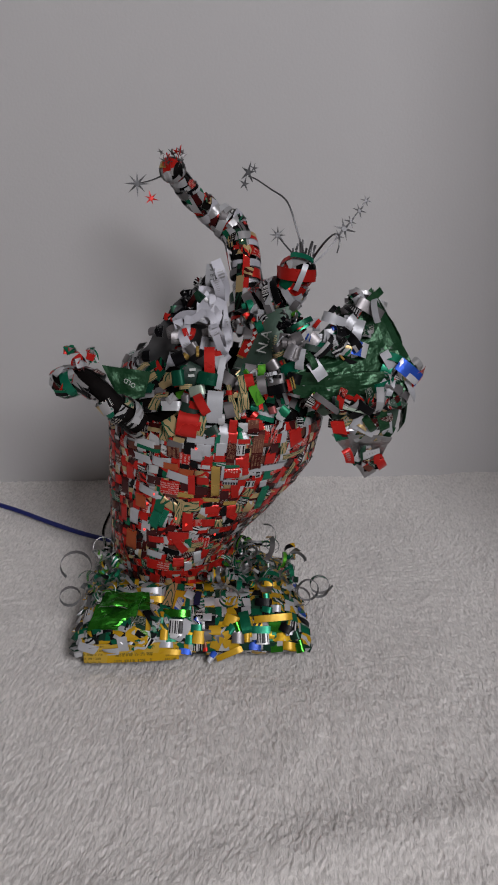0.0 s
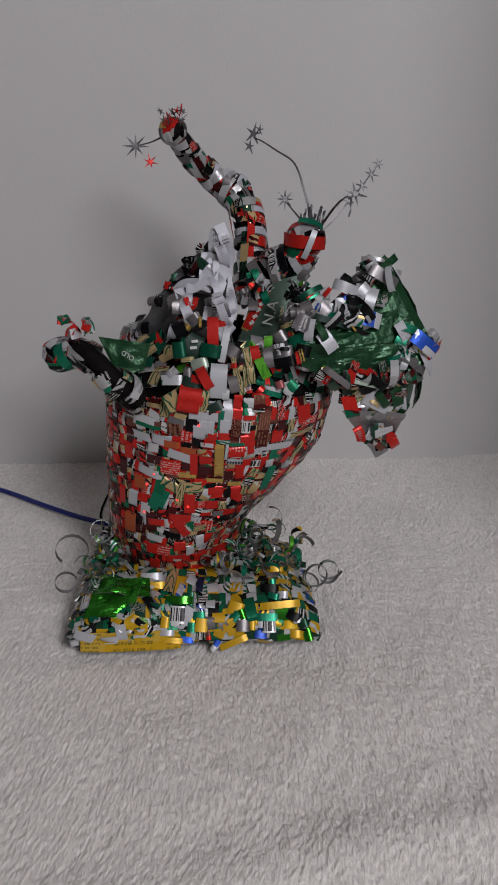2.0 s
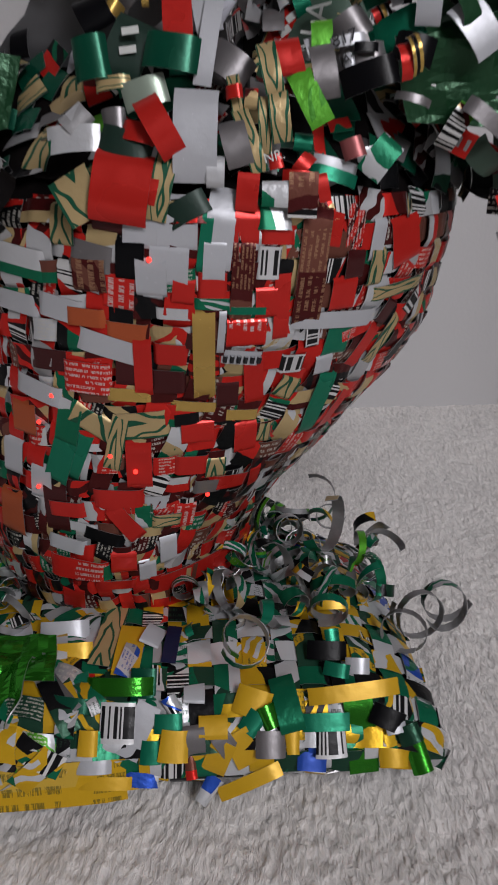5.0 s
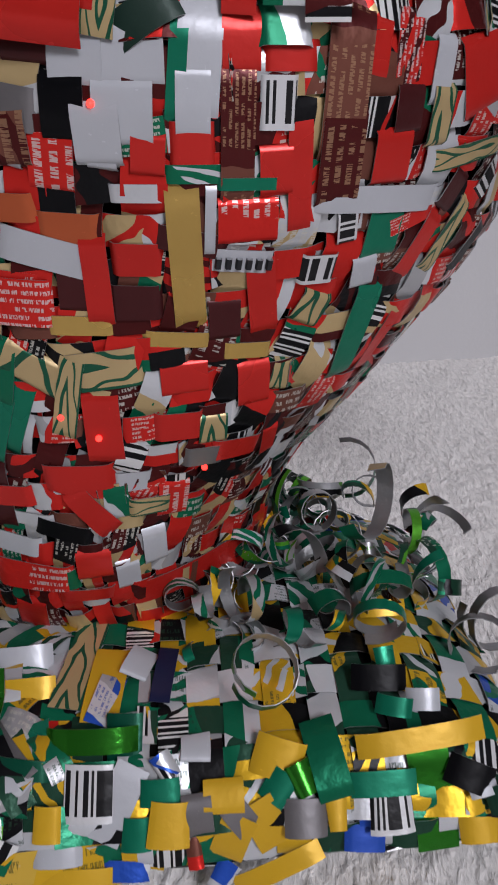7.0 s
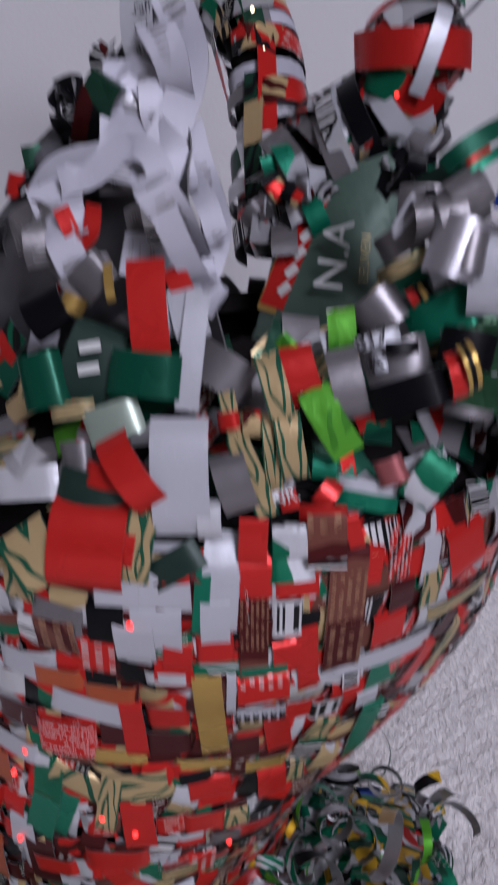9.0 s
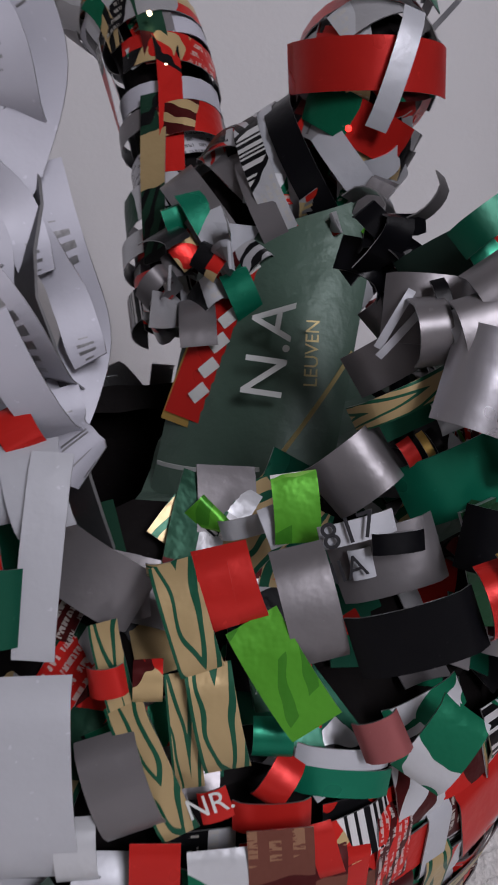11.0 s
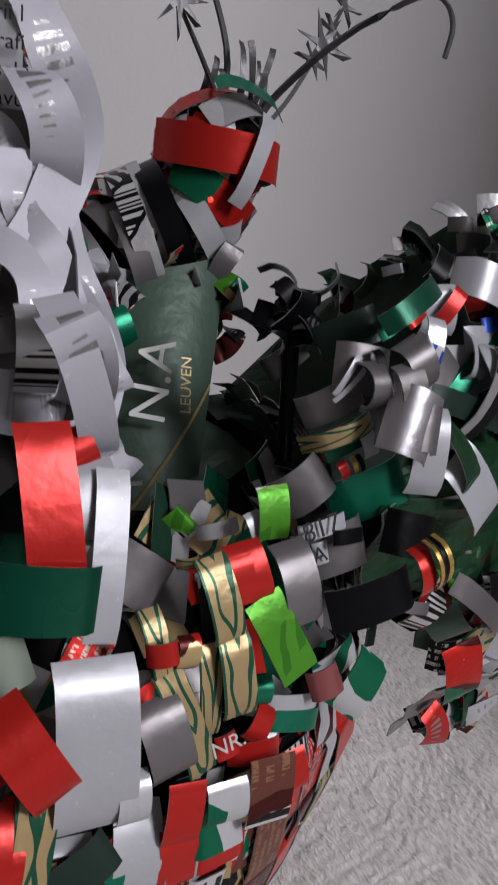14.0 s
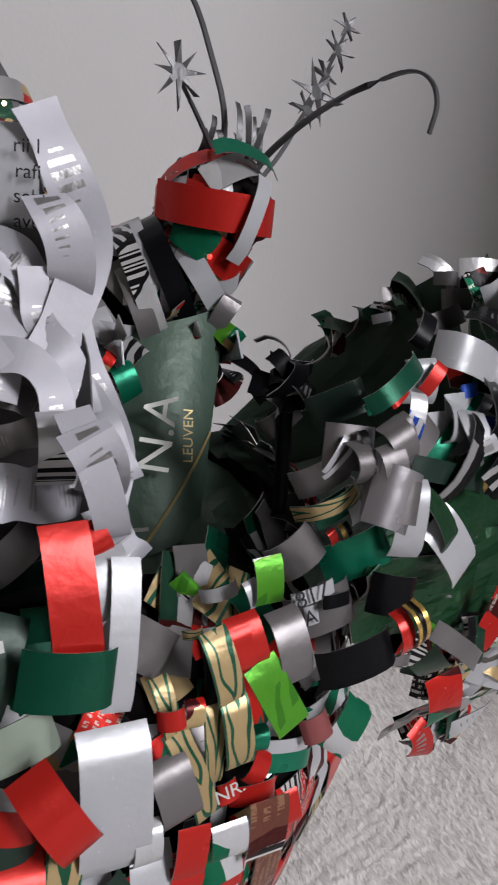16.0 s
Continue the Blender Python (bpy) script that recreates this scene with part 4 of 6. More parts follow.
PATCHES = [  # place across, height, length, width, material, lie
    (0.0135, 0.2296, 0.0167, 0.0125, INK_WHITE, 85),
    (0.0257, 0.2303, 0.0195, 0.0153, INK_WHITE, 87),
    (0.0357, 0.2254, 0.0254, 0.0043, INK_TEAL, 81),
    (0.0407, 0.2271, 0.0299, 0.0101, INK_WHITE, 82),
    (0.0501, 0.2298, 0.0150, 0.0087, INK_RED, 87),
    (0.0597, 0.2327, 0.0122, 0.0111, PRINT_FLAG, -3),
    (0.0609, 0.2260, 0.0137, 0.0066, INK_RED, -3),
    (0.0577, 0.2165, 0.0091, 0.0118, PRINT_BARCODE, -3),
    (0.0732, 0.2192, 0.0342, 0.0113, PRINT_BROWN, 83),
    (0.0806, 0.2269, 0.0142, 0.0069, INK_RED, 82),
    (0.0887, 0.2267, 0.0178, 0.0078, PRINT_REDTEXT, 85),
    (0.1094, 0.2205, 0.0192, 0.0143, INK_RED, 97),
    (0.0976, 0.2216, 0.0166, 0.0064, INK_WHITE, 82),
    (0.0976, 0.2116, 0.0151, 0.0073, PRINT_BEIGE, 82),
    (0.0889, 0.2135, 0.0122, 0.0087, INK_MAROON, 85),
    (-0.0054, 0.2194, 0.0173, 0.0099, INK_GREY, -13),
    (0.0090, 0.2181, 0.0153, 0.0104, INK_BLACK, 85),
    (0.0227, 0.2162, 0.0151, 0.0139, INK_WHITE, 85),
    (0.0385, 0.2175, 0.0165, 0.0080, INK_WHITE, 85),
    (0.0480, 0.2102, 0.0318, 0.0081, PRINT_BROWN, 85),
    (-0.0080, 0.2108, 0.0096, 0.0108, INK_WHITE, 77),
    (0.0038, 0.2066, 0.0148, 0.0114, PRINT_REDTEXT, 82),
    (0.0167, 0.2079, 0.0077, 0.0071, INK_WHITE, 82),
    (0.0273, 0.2071, 0.0099, 0.0081, INK_RED, 82),
    (0.0377, 0.2087, 0.0113, 0.0103, INK_RED, -3),
    (0.0371, 0.2023, 0.0145, 0.0044, PRINT_FLAG, -3),
    (0.0503, 0.1993, 0.0170, 0.0030, INK_TEAL, -3),
    (0.0564, 0.2018, 0.0124, 0.0082, INK_RED, 87),
    (0.0620, 0.2000, 0.0297, 0.0061, INK_RED, 87),
    (0.0718, 0.2037, 0.0237, 0.0115, PRINT_BROWN, 83),
    (0.0847, 0.2027, 0.0139, 0.0119, INK_RED, 82),
    (0.1082, 0.2021, 0.0231, 0.0060, PRINT_BEIGE, 9),
    (0.0818, 0.1928, 0.0347, 0.0071, INK_WHITE, -6),
    (-0.0105, 0.1966, 0.0163, 0.0071, INK_ORANGE, -3),
    (0.0034, 0.1963, 0.0166, 0.0092, INK_BLACK, 85),
    (0.0232, 0.1986, 0.0146, 0.0045, PRINT_FLAG, -3),
    (0.0331, 0.1817, 0.0394, 0.0084, INK_GOLD, 87),
    (0.0399, 0.1909, 0.0187, 0.0027, INK_WHITE, 83),
    (0.0490, 0.1902, 0.0117, 0.0152, PRINT_REDTEXT, 85),
    (0.0736, 0.1863, 0.0090, 0.0057, PRINT_BARCODE, 87),
    (0.0836, 0.1833, 0.0152, 0.0115, INK_TEAL, 77),
    (-0.0021, 0.1849, 0.0284, 0.0091, INK_WHITE, -17),
    (0.0098, 0.1770, 0.0250, 0.0070, INK_RED, 87),
    (0.0208, 0.1824, 0.0135, 0.0089, INK_RED, -3),
    (0.0348, 0.1862, 0.0188, 0.0064, INK_MAROON, -15),
    (0.0468, 0.1804, 0.0172, 0.0062, INK_WHITE, -8),
    (0.0661, 0.1761, 0.0099, 0.0088, PRINT_BARCODE, -3),
    (0.0783, 0.1730, 0.0099, 0.0076, INK_WHITE, 82),
    (-0.0135, 0.1756, 0.0193, 0.0094, PRINT_REDTEXT, -8),
    (0.0037, 0.1747, 0.0131, 0.0095, INK_MAROON, 85),
    (0.0188, 0.1709, 0.0137, 0.0097, INK_MAROON, -3),
    (0.0409, 0.1639, 0.0131, 0.0087, INK_MAROON, 85),
    (0.0511, 0.1700, 0.0245, 0.0079, INK_RED, 89),
    (0.0635, 0.1645, 0.0110, 0.0098, PRINT_BEIGE, 57),
    (0.0763, 0.1535, 0.0333, 0.0087, INK_TEAL, 71),
    (0.0030, 0.1650, 0.0190, 0.0055, INK_GOLD, -3),
    (0.0281, 0.1594, 0.0189, 0.0045, INK_GOLD, -7),
    (0.0460, 0.1538, 0.0143, 0.0049, INK_GOLD, -6),
    (-0.0230, 0.1514, 0.0221, 0.0103, PRINT_FLAG, 75),
    (0.0070, 0.1518, 0.0219, 0.0114, PRINT_BEIGE, 5),
    (0.0285, 0.1474, 0.0110, 0.0134, INK_RED, 87),
    (0.0470, 0.1423, 0.0148, 0.0098, INK_RED, 85),
    (0.0550, 0.1436, 0.0114, 0.0068, PRINT_BEIGE, 72),
    (-0.0283, 0.1349, 0.0275, 0.0106, INK_TEAL, 69),
    (0.0045, 0.1337, 0.0235, 0.0105, INK_RED, 87),
    (-0.0039, 0.1435, 0.0268, 0.0070, PRINT_BEIGE, 75),
    (0.0252, 0.1325, 0.0136, 0.0093, INK_RED, -3),
    (0.0345, 0.1295, 0.0106, 0.0086, PRINT_BEIGE, 82),
    (0.0400, 0.1211, 0.0147, 0.0082, INK_RED, -3),
    (0.0496, 0.1196, 0.0142, 0.0055, INK_RED, 77),
    (0.0309, 0.1203, 0.0123, 0.0074, INK_GREY, -3),
    (0.0096, 0.1143, 0.0113, 0.0074, INK_WHITE, -3),
    (0.0035, 0.1073, 0.0157, 0.0075, PRINT_FLAG, 83),
    (0.0194, 0.1045, 0.0160, 0.0100, PRINT_REDTEXT, 77),
    (0.0126, 0.1040, 0.0131, 0.0073, PRINT_BEIGE, -3),
    (-0.0290, 0.1107, 0.0171, 0.0074, INK_RED, 1),
    (-0.0058, 0.1141, 0.0174, 0.0064, INK_RED, -13),
    (-0.0038, 0.1043, 0.0205, 0.0083, INK_RED, -61),
    (-0.0276, 0.1020, 0.0241, 0.0049, PRINT_FLAG, -7),
    (0.0411, 0.0670, 0.0221, 0.0108, INK_RED, 77),
    (0.0113, 0.0859, 0.0158, 0.0080, INK_WHITE, 85),
    (0.0018, 0.0749, 0.0131, 0.0078, INK_WHITE, 85),
    (0.0217, 0.0661, 0.0459, 0.0114, INK_RED, 5),
    (0.0128, 0.0494, 0.0275, 0.0096, INK_RED, -3),
    (-0.0073, 0.0824, 0.0122, 0.0114, INK_RED, 85),
    (-0.0279, 0.0787, 0.0262, 0.0121, PRINT_REDTEXT, -7),
    (-0.0333, 0.0587, 0.0161, 0.0104, INK_RED, 82),
    (-0.0127, 0.0689, 0.0194, 0.0059, INK_RED, -3),
    (-0.0144, 0.0972, 0.0191, 0.0067, INK_BLACK, -18),
    (-0.0317, 0.0917, 0.0178, 0.0077, INK_WHITE, -13),
    (0.0328, 0.0679, 0.0199, 0.0077, INK_RED, 7),
    (0.0946, 0.1780, 0.0222, 0.0069, INK_RED, 57),
    (0.1031, 0.1792, 0.0247, 0.0064, PRINT_BEIGE, 57),
    (0.1122, 0.1737, 0.0186, 0.0057, INK_BLACK, 52),
    (0.0847, 0.1481, 0.0275, 0.0055, INK_RED, 59),
    (0.0910, 0.1858, 0.0147, 0.0050, PRINT_REDTEXT, 17),
    (0.1163, 0.1943, 0.0132, 0.0073, PRINT_DARK, 57),
    (0.1036, 0.1926, 0.0125, 0.0069, INK_MAROON, 57),
    (-0.0360, 0.2164, 0.0243, 0.0118, PRINT_FLAG, -10),
    (-0.0203, 0.1993, 0.0190, 0.0094, INK_WHITE, -12),
    (-0.0395, 0.2001, 0.0212, 0.0086, INK_WHITE, -10),
    (-0.0066, 0.2126, 0.0135, 0.0131, PRINT_BROWN, 88),
    (0.0162, 0.2123, 0.0150, 0.0113, INK_WHITE, 88),
    (0.0047, 0.1899, 0.0172, 0.0100, INK_ORANGE, -5),
    (-0.0276, 0.1780, 0.0196, 0.0086, INK_MAROON, 0),
    (-0.0542, 0.1803, 0.0184, 0.0089, INK_RED, 88),
    (-0.0344, 0.1647, 0.0217, 0.0088, INK_WHITE, -15),
    (-0.0118, 0.1517, 0.0108, 0.0209, PRINT_BEIGE, 60),
    (-0.0436, 0.1504, 0.0167, 0.0126, INK_ORANGE, 85),
    (-0.0514, 0.1314, 0.0171, 0.0111, INK_WHITE, 85),
    (-0.0221, 0.1378, 0.0257, 0.0107, INK_TEAL, 66),
    (-0.0127, 0.1721, 0.0194, 0.0130, PRINT_REDTEXT, -5),
    (-0.0558, 0.1036, 0.0235, 0.0133, INK_ORANGE, 85),
    (-0.0336, 0.1099, 0.0266, 0.0110, INK_MAROON, 88),
    (-0.0603, 0.1621, 0.0188, 0.0091, INK_MAROON, 88),
    (0.0026, 0.2342, 0.0133, 0.0113, INK_MAROON, 80),
    (-0.0148, 0.2299, 0.0151, 0.0098, PRINT_BEIGE, 85),
    (-0.0496, 0.2282, 0.0211, 0.0102, INK_MAROON, 85),
    (-0.0391, 0.1219, 0.0170, 0.0102, INK_WHITE, 85),
    (-0.0630, 0.1315, 0.0194, 0.0083, INK_RED, 88),
    (-0.0057, 0.1177, 0.0223, 0.0090, INK_RED, 0),
]
for x, z, l, w, m, a in PATCHES:
    body_patch(x, z, l, w, m, a, rnd(0.0013, 0.0024))
for k in range(6):
    body_patch(0.0408 + 0.0025 * k, 0.1807 - 0.0003 * k, 0.0017, 0.0028, LETTER_BLACK, -8, 0.0030)


# -- tubes of wrapped strips: horn, tail, neck --
def wrapped(name, path, radii, bands, mats, label, parent=None, loose=0.3, wide=(0.007, 0.0115)):
    n = 40
    pts = spline(path, n)
    rad = [float(np.interp(i / (n - 1), np.linspace(0, 1, len(radii)), radii)) for i in range(n)]
    # added filler tube whose black paints the shade between the wraps
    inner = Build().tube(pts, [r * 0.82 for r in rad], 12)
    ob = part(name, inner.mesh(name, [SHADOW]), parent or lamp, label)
    for k in range(bands):
        c = (k + rnd(0, 1)) / bands * (n - 1)
        i = min(int(c), n - 2)
        p = pts[i].lerp(pts[i + 1], c - i)
        t = (pts[i + 1] - pts[i]).normalized()
        a = t.orthogonal().normalized()
        b = t.cross(a)
        start, sweep = rnd(0, 2 * math.pi), random.choice((rnd(1.2, 2.2), rnd(2.2, 4.2)))
        pitch = rnd(-1, 1) * 0.012
        r0 = rad[i] * rnd(0.92, 1.08)
        bulge = rnd(0, loose) * rad[i]
        P, N = [], []
        for q in range(13):
            e = q / 12
            w = start + sweep * e
            d = a * math.cos(w) + b * math.sin(w)
            P.append(p + d * (r0 + bulge * 4 * e * (1 - e)) + t * (pitch * (e - 0.5)))
            N.append(d)
        part("strip", Build().ribbon(P, N, rnd(*wide)).mesh("strip", [random.choice(mats), BARE]), ob)
    # a few strips that run along it
    for k in range(bands // 3):
        c = rnd(0.02, 0.8)
        w = rnd(0, 2 * math.pi)
        P, N = [], []
        for q in range(9):
            e = min(0.999, c + 0.2 * q / 8) * (n - 1)
            i = min(int(e), n - 2)
            p = pts[i].lerp(pts[i + 1], e - i)
            t = (pts[i + 1] - pts[i]).normalized()
            a = t.orthogonal().normalized()
            d = a * math.cos(w + 0.05 * q) + t.cross(a) * math.sin(w + 0.05 * q)
            P.append(p + d * rad[i] * (1.06 + 0.12 * math.sin(q / 8 * math.pi)))
            N.append(d)
        part("strip", Build().ribbon(P, N, rnd(0.006, 0.009)).mesh("strip", [random.choice(mats), BARE]), ob)
    return ob


horn = wrapped("horn", [(0.056, 0.882, 0.300), (0.053, 0.906, 0.340), (0.047, 0.930, 0.380), (0.034, 0.943, 0.405), (0.010, 0.945, 0.420), (-0.010, 0.930, 0.441), (-0.024, 0.910, 0.461)],
               [0.017, 0.016, 0.016, 0.016, 0.013, 0.011, 0.010], 64, [PRINT_HORN, INK_GREY, SILVER, PRINT_DARK, PRINT_SILVER, PRINT_HORN, PRINT_RED], "curved horn wrapped in silver, grey and red can strips")
tail = wrapped("tail", [(-0.040, 0.735, 0.238), (-0.056, 0.722, 0.256), (-0.074, 0.724, 0.274), (-0.094, 0.734, 0.281), (-0.110, 0.738, 0.274)],
               [0.013, 0.012, 0.011, 0.012, 0.015], 24, [PRINT_DARK, PRINT_MIX, PRINT_DARK, INK_TEAL, PRINT_HORN], "short curled tail wrapped in black, silver and green strips")
neck = wrapped("neck", [(0.060, 0.872, 0.322), (0.078, 0.872, 0.333), (0.098, 0.868, 0.344), (0.107, 0.866, 0.356)], [0.024, 0.021, 0.017, 0.016], 34,
               [PRINT_DARK, INK_BLACK, PRINT_HORN, INK_GREY, PRINT_RED, INK_WHITE], "crumpled neck of black, silver and red strips")


# -- round bud on the neck --
def ball(name, centre, r, bands, mats, label, parent):
    bm = bmesh.new()
    # filler ball, coloured as the shade between its bands
    bmesh.ops.create_icosphere(bm, subdivisions=2, radius=r * 0.86, matrix=Matrix.Translation(centre))
    me = bpy.data.meshes.new(name)
    bm.to_mesh(me)
    bm.free()
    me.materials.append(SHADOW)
    ob = part(name, me, parent, label)
    c = Vector(centre)
    for k in range(bands):
        ax = unit()
        a = ax.orthogonal().normalized()
        b = ax.cross(a)
        start, sweep, rr, sh = rnd(0, 6.28), rnd(1.0, 2.6), r * rnd(0.92, 1.06), rnd(-0.45, 0.45) * r
        P, N = [], []
        for q in range(11):
            w = start + sweep * q / 10
            d = (a * math.cos(w) + b * math.sin(w)) * math.sqrt(rr * rr - sh * sh) + ax * sh
            P.append(c + d)
            N.append(d)
        part("strip", Build().ribbon(P, N, rnd(0.006, 0.010)).mesh("strip", [random.choice(mats), BARE]), ob)
    return ob


bud = ball("bud", (0.1075, 0.865, 0.3665), 0.0195, 26, [INK_RED, PRINT_RED, PRINT_DARK, INK_RED, PRINT_MIX], "round red and green bud of wrapped strips", lamp)


def arc(parent, centre, r, w0, w1, z, width, mat, dz=0.0):
    P, N = [], []
    for q in range(13):
        w = w0 + (w1 - w0) * q / 12
        d = Vector((math.sin(w), -math.cos(w), 0))
        P.append(Vector(centre) + d * r + Vector((0, 0, z + dz * q / 12)))
        N.append(d)
    part("strip", Build().ribbon(P, N, width).mesh("strip", [mat, BARE]), parent)


arc(bud, (0.1075, 0.865, 0.3665), 0.0212, -1.5, 1.2, 0.002, 0.0125, INK_RED, -0.004)
bent(bud, (0.1165, 0.8455, 0.378), (0.1060, 0.8430, 0.351), (0.2, -1, 0.1), 0.0058, INK_WHITE, 0.003, 0, 8)
bent(bud, (0.100, 0.851, 0.3855), (0.124, 0.853, 0.3795), (0.1, -0.6, 0.8), 0.007, INK_TEAL, 0.004, 0, 8)
ball("knob", (-0.110, 0.738, 0.276), 0.0155, 18, [PRINT_DARK, PRINT_MIX, PRINT_HORN], "round knob of striped strips at the tail's end", tail)
ball("knob", (-0.028, 0.906, 0.466), 0.0135, 16, [PRINT_RED, PRINT_HORN, INK_GOLD, PRINT_HORN], "red and gold knob of thin strips at the horn's tip", horn)
for c, d in (((-0.100, 0.730, 0.306), (-0.2, -0.3, 1)), ((-0.084, 0.730, 0.302), (0.6, -0.2, 0.8)), ((-0.092, 0.728, 0.298), (0.2, -0.8, 0.5))):
    for k in range(4):
        a = unit() * 0.006
        bent(tail, Vector(c) + a, Vector(c) - a + Vector(d) * 0.006, Vector(d) + unit() * 0.6, rnd(0.007, 0.010), random.choice((INK_RED, PRINT_RED, PRINT_FLAG, INK_BLACK)), 0.003, rnd(-1, 1), 6, "petal")


# -- thin whiskers and cut stars --
def star(centre, normal, r, points, parent, mat):
    n = Vector(normal).normalized()
    a = n.orthogonal().normalized()
    b = n.cross(a)
    c = Vector(centre)
    verts, faces = [], []
    m = points * 2
    for layer in (0.0003, -0.0003):
        for k in range(m):
            w = 2 * math.pi * k / m
            rr = r * rnd(0.75, 1.1) if k % 2 == 0 else r * 0.24
            verts.append(c + (a * math.cos(w) + b * math.sin(w)) * rr + n * (layer + (rnd(-0.25, 0.25) * r if k % 2 == 0 else 0)))
    faces = [tuple(range(m)), tuple(range(2 * m - 1, m - 1, -1))] + [(k, k + m, (k + 1) % m + m, (k + 1) % m) for k in range(m)]
    return part("star", mesh_of("star", verts, faces, [mat], smooth=False), parent)


def whisker(path, w, label, mat=WIRE, taper=0.5):
    pts = spline(path, 26)
    nor = [Vector((0.3, -1, 0.4))] * 26
    wid = [w * (1 - (1 - taper) * i / 25) for i in range(26)]
    return part("whisker", Build().ribbon(pts, nor, wid, 0.0009).mesh("whisker", [mat, WIRE]), lamp, label)


wa = whisker([(0.1105, 0.866, 0.3790), (0.11, 0.866, 0.397), (0.1048, 0.868, 0.4138), (0.099, 0.873, 0.4303), (0.0916, 0.882, 0.4409), (0.0776, 0.898, 0.4486), (0.0619, 0.912, 0.4577), (0.0524, 0.92, 0.4608)], 0.0022, "thin whisker strip ending in a cut star")
for dx, dz, r in ((0.0, 0.004, 0.011), (-0.004, -0.008, 0.008), (0.006, 0.008, 0.006)):
    star((0.0524 + dx, 0.92, 0.4608 + dz), (0.5, -1, 0.1), r, 5, wa, WIRE)
wb = whisker([(0.122, 0.866, 0.378), (0.127, 0.862, 0.387), (0.134, 0.847, 0.399), (0.141, 0.825, 0.409), (0.1445, 0.813, 0.4115), (0.1465, 0.806, 0.4085), (0.1465, 0.802, 0.402), (0.1445, 0.801, 0.394)], 0.0024, "dark bent whisker strip")
wc = whisker([(0.124, 0.866, 0.375), (0.140, 0.876, 0.390), (0.158, 0.888, 0.412), (0.172, 0.900, 0.428), (0.179, 0.906, 0.437)], 0.0016, "thin whisker strip set with small cut stars")
for p, r in (((0.156, 0.886, 0.410), 0.012), ((0.150, 0.881, 0.403), 0.008), ((0.172, 0.900, 0.428), 0.008), ((0.179, 0.906, 0.438), 0.007), ((0.163, 0.892, 0.417), 0.007)):
    star(p, (0.2, -1, 0.3), r, 6, wc, WIRE)
wd = whisker([(0.104, 0.860, 0.385), (0.096, 0.855, 0.394), (0.088, 0.851, 0.403)], 0.0018, "short whisker strip with a star")
star((0.0866, 0.8505, 0.4055), (0.1, -1, 0.2), 0.0105, 8, wd, WIRE)
for k in range(9):
    a = Vector((0.112 + rnd(-0.012, 0.012), 0.865 + rnd(-0.01, 0.01), 0.383))
    bent(bud, a, a + Vector((rnd(-0.008, 0.008), rnd(-0.006, 0.006), rnd(0.008, 0.018))), (0, -1, 0.3), rnd(0.0012, 0.003), WIRE, 0.002, rnd(-1, 1), 6, "tuft")
we = whisker([(-0.032, 0.908, 0.464), (-0.050, 0.915, 0.456), (-0.066, 0.922, 0.452)], 0.0018, "short whisker strip with stars at the horn")
star((-0.070, 0.926, 0.451), (0.2, -1, 0.1), 0.014, 8, we, WIRE)
star((-0.054, 0.920, 0.436), (0.2, -1, 0.3), 0.009, 6, we, INK_RED)
for k in range(16):
    a = Vector((-0.028 + rnd(-0.010, 0.014), 0.900 + rnd(-0.008, 0.008), 0.470 + rnd(-0.006, 0.008)))
    star(a + Vector((0, 0, 0.008)), unit() + Vector((0, -1, 0)), rnd(0.004, 0.009), 5, we, random.choice((WIRE, INK_GREY, INK_RED)))


# -- sail: a curved shell hung with silver strips --
def sail_point(a, b):
    """a: along the foot from the outer corner to the inner; b: up to the peak."""
    foot = Vector((-0.054 + 0.098 * a, 0.786 - 0.030 * a + 0.02 * math.sin(a * 3.1), 0.268 + 0.012 * (1 - a)))
    peak = Vector((0.032, 0.802, 0.386))
    p = foot.lerp(peak, b ** 0.9)
    return p + Vector((0.006 * noise.noise(p * 40) - 0.009 * math.sin(b * 3.1) * (1 - a), 0.012 * math.sin(b * 3.1) * (0.4 + a) * -1 + 0.004 * noise.noise(p * 60 + Vector((3, 0, 0))), 0))


sail = part("sail", Build().sheet(sail_point, 16, 16, 0.0006).mesh("sail", [ink("dark_grey_metal", (0.10, 0.10, 0.105), 0.75, 0.34), BARE]), lamp, "peaked dark metal sail hung with looped silver strips")
for k in range(8):
    a, b = rnd(0.35, 1.0), rnd(0.05, 0.8)
    p = sail_point(a, b)
    tang = (sail_point(a, min(1, b + 0.05)) - p).normalized()
    d = (tang + unit() * 0.9).normalized()
    half = rnd(0.008, 0.017)
    n = Vector((rnd(-0.3, 0.5), -1, rnd(-0.1, 0.4)))
    c = p + Vector((0, -rnd(0.002, 0.010), 0))
    bent(sail, c - d * half, c + d * half, n, rnd(0.006, 0.0105), random.choice((SILVER, SILVER, SILVER, PRINT_SILVER, INK_GREY, PRINT_DARK)), rnd(0.003, 0.010), rnd(-1.2, 1.2), 10)
for k in range(26):
    a, b = rnd(0.0, 0.5), rnd(0.0, 0.8)
    p = sail_point(a, b)
    d = unit()
    half = rnd(0.004, 0.008)
    c = p + Vector((-0.002, -rnd(0.001, 0.005), 0.001))
    bent(sail, c - d * half, c + d * half, (-0.3, -1, 0.2), rnd(0.004, 0.008), random.choice((INK_BLACK, PRINT_DARK, INK_GREY, PRINT_DARK)), rnd(0.001, 0.004), rnd(-1, 1), 7)
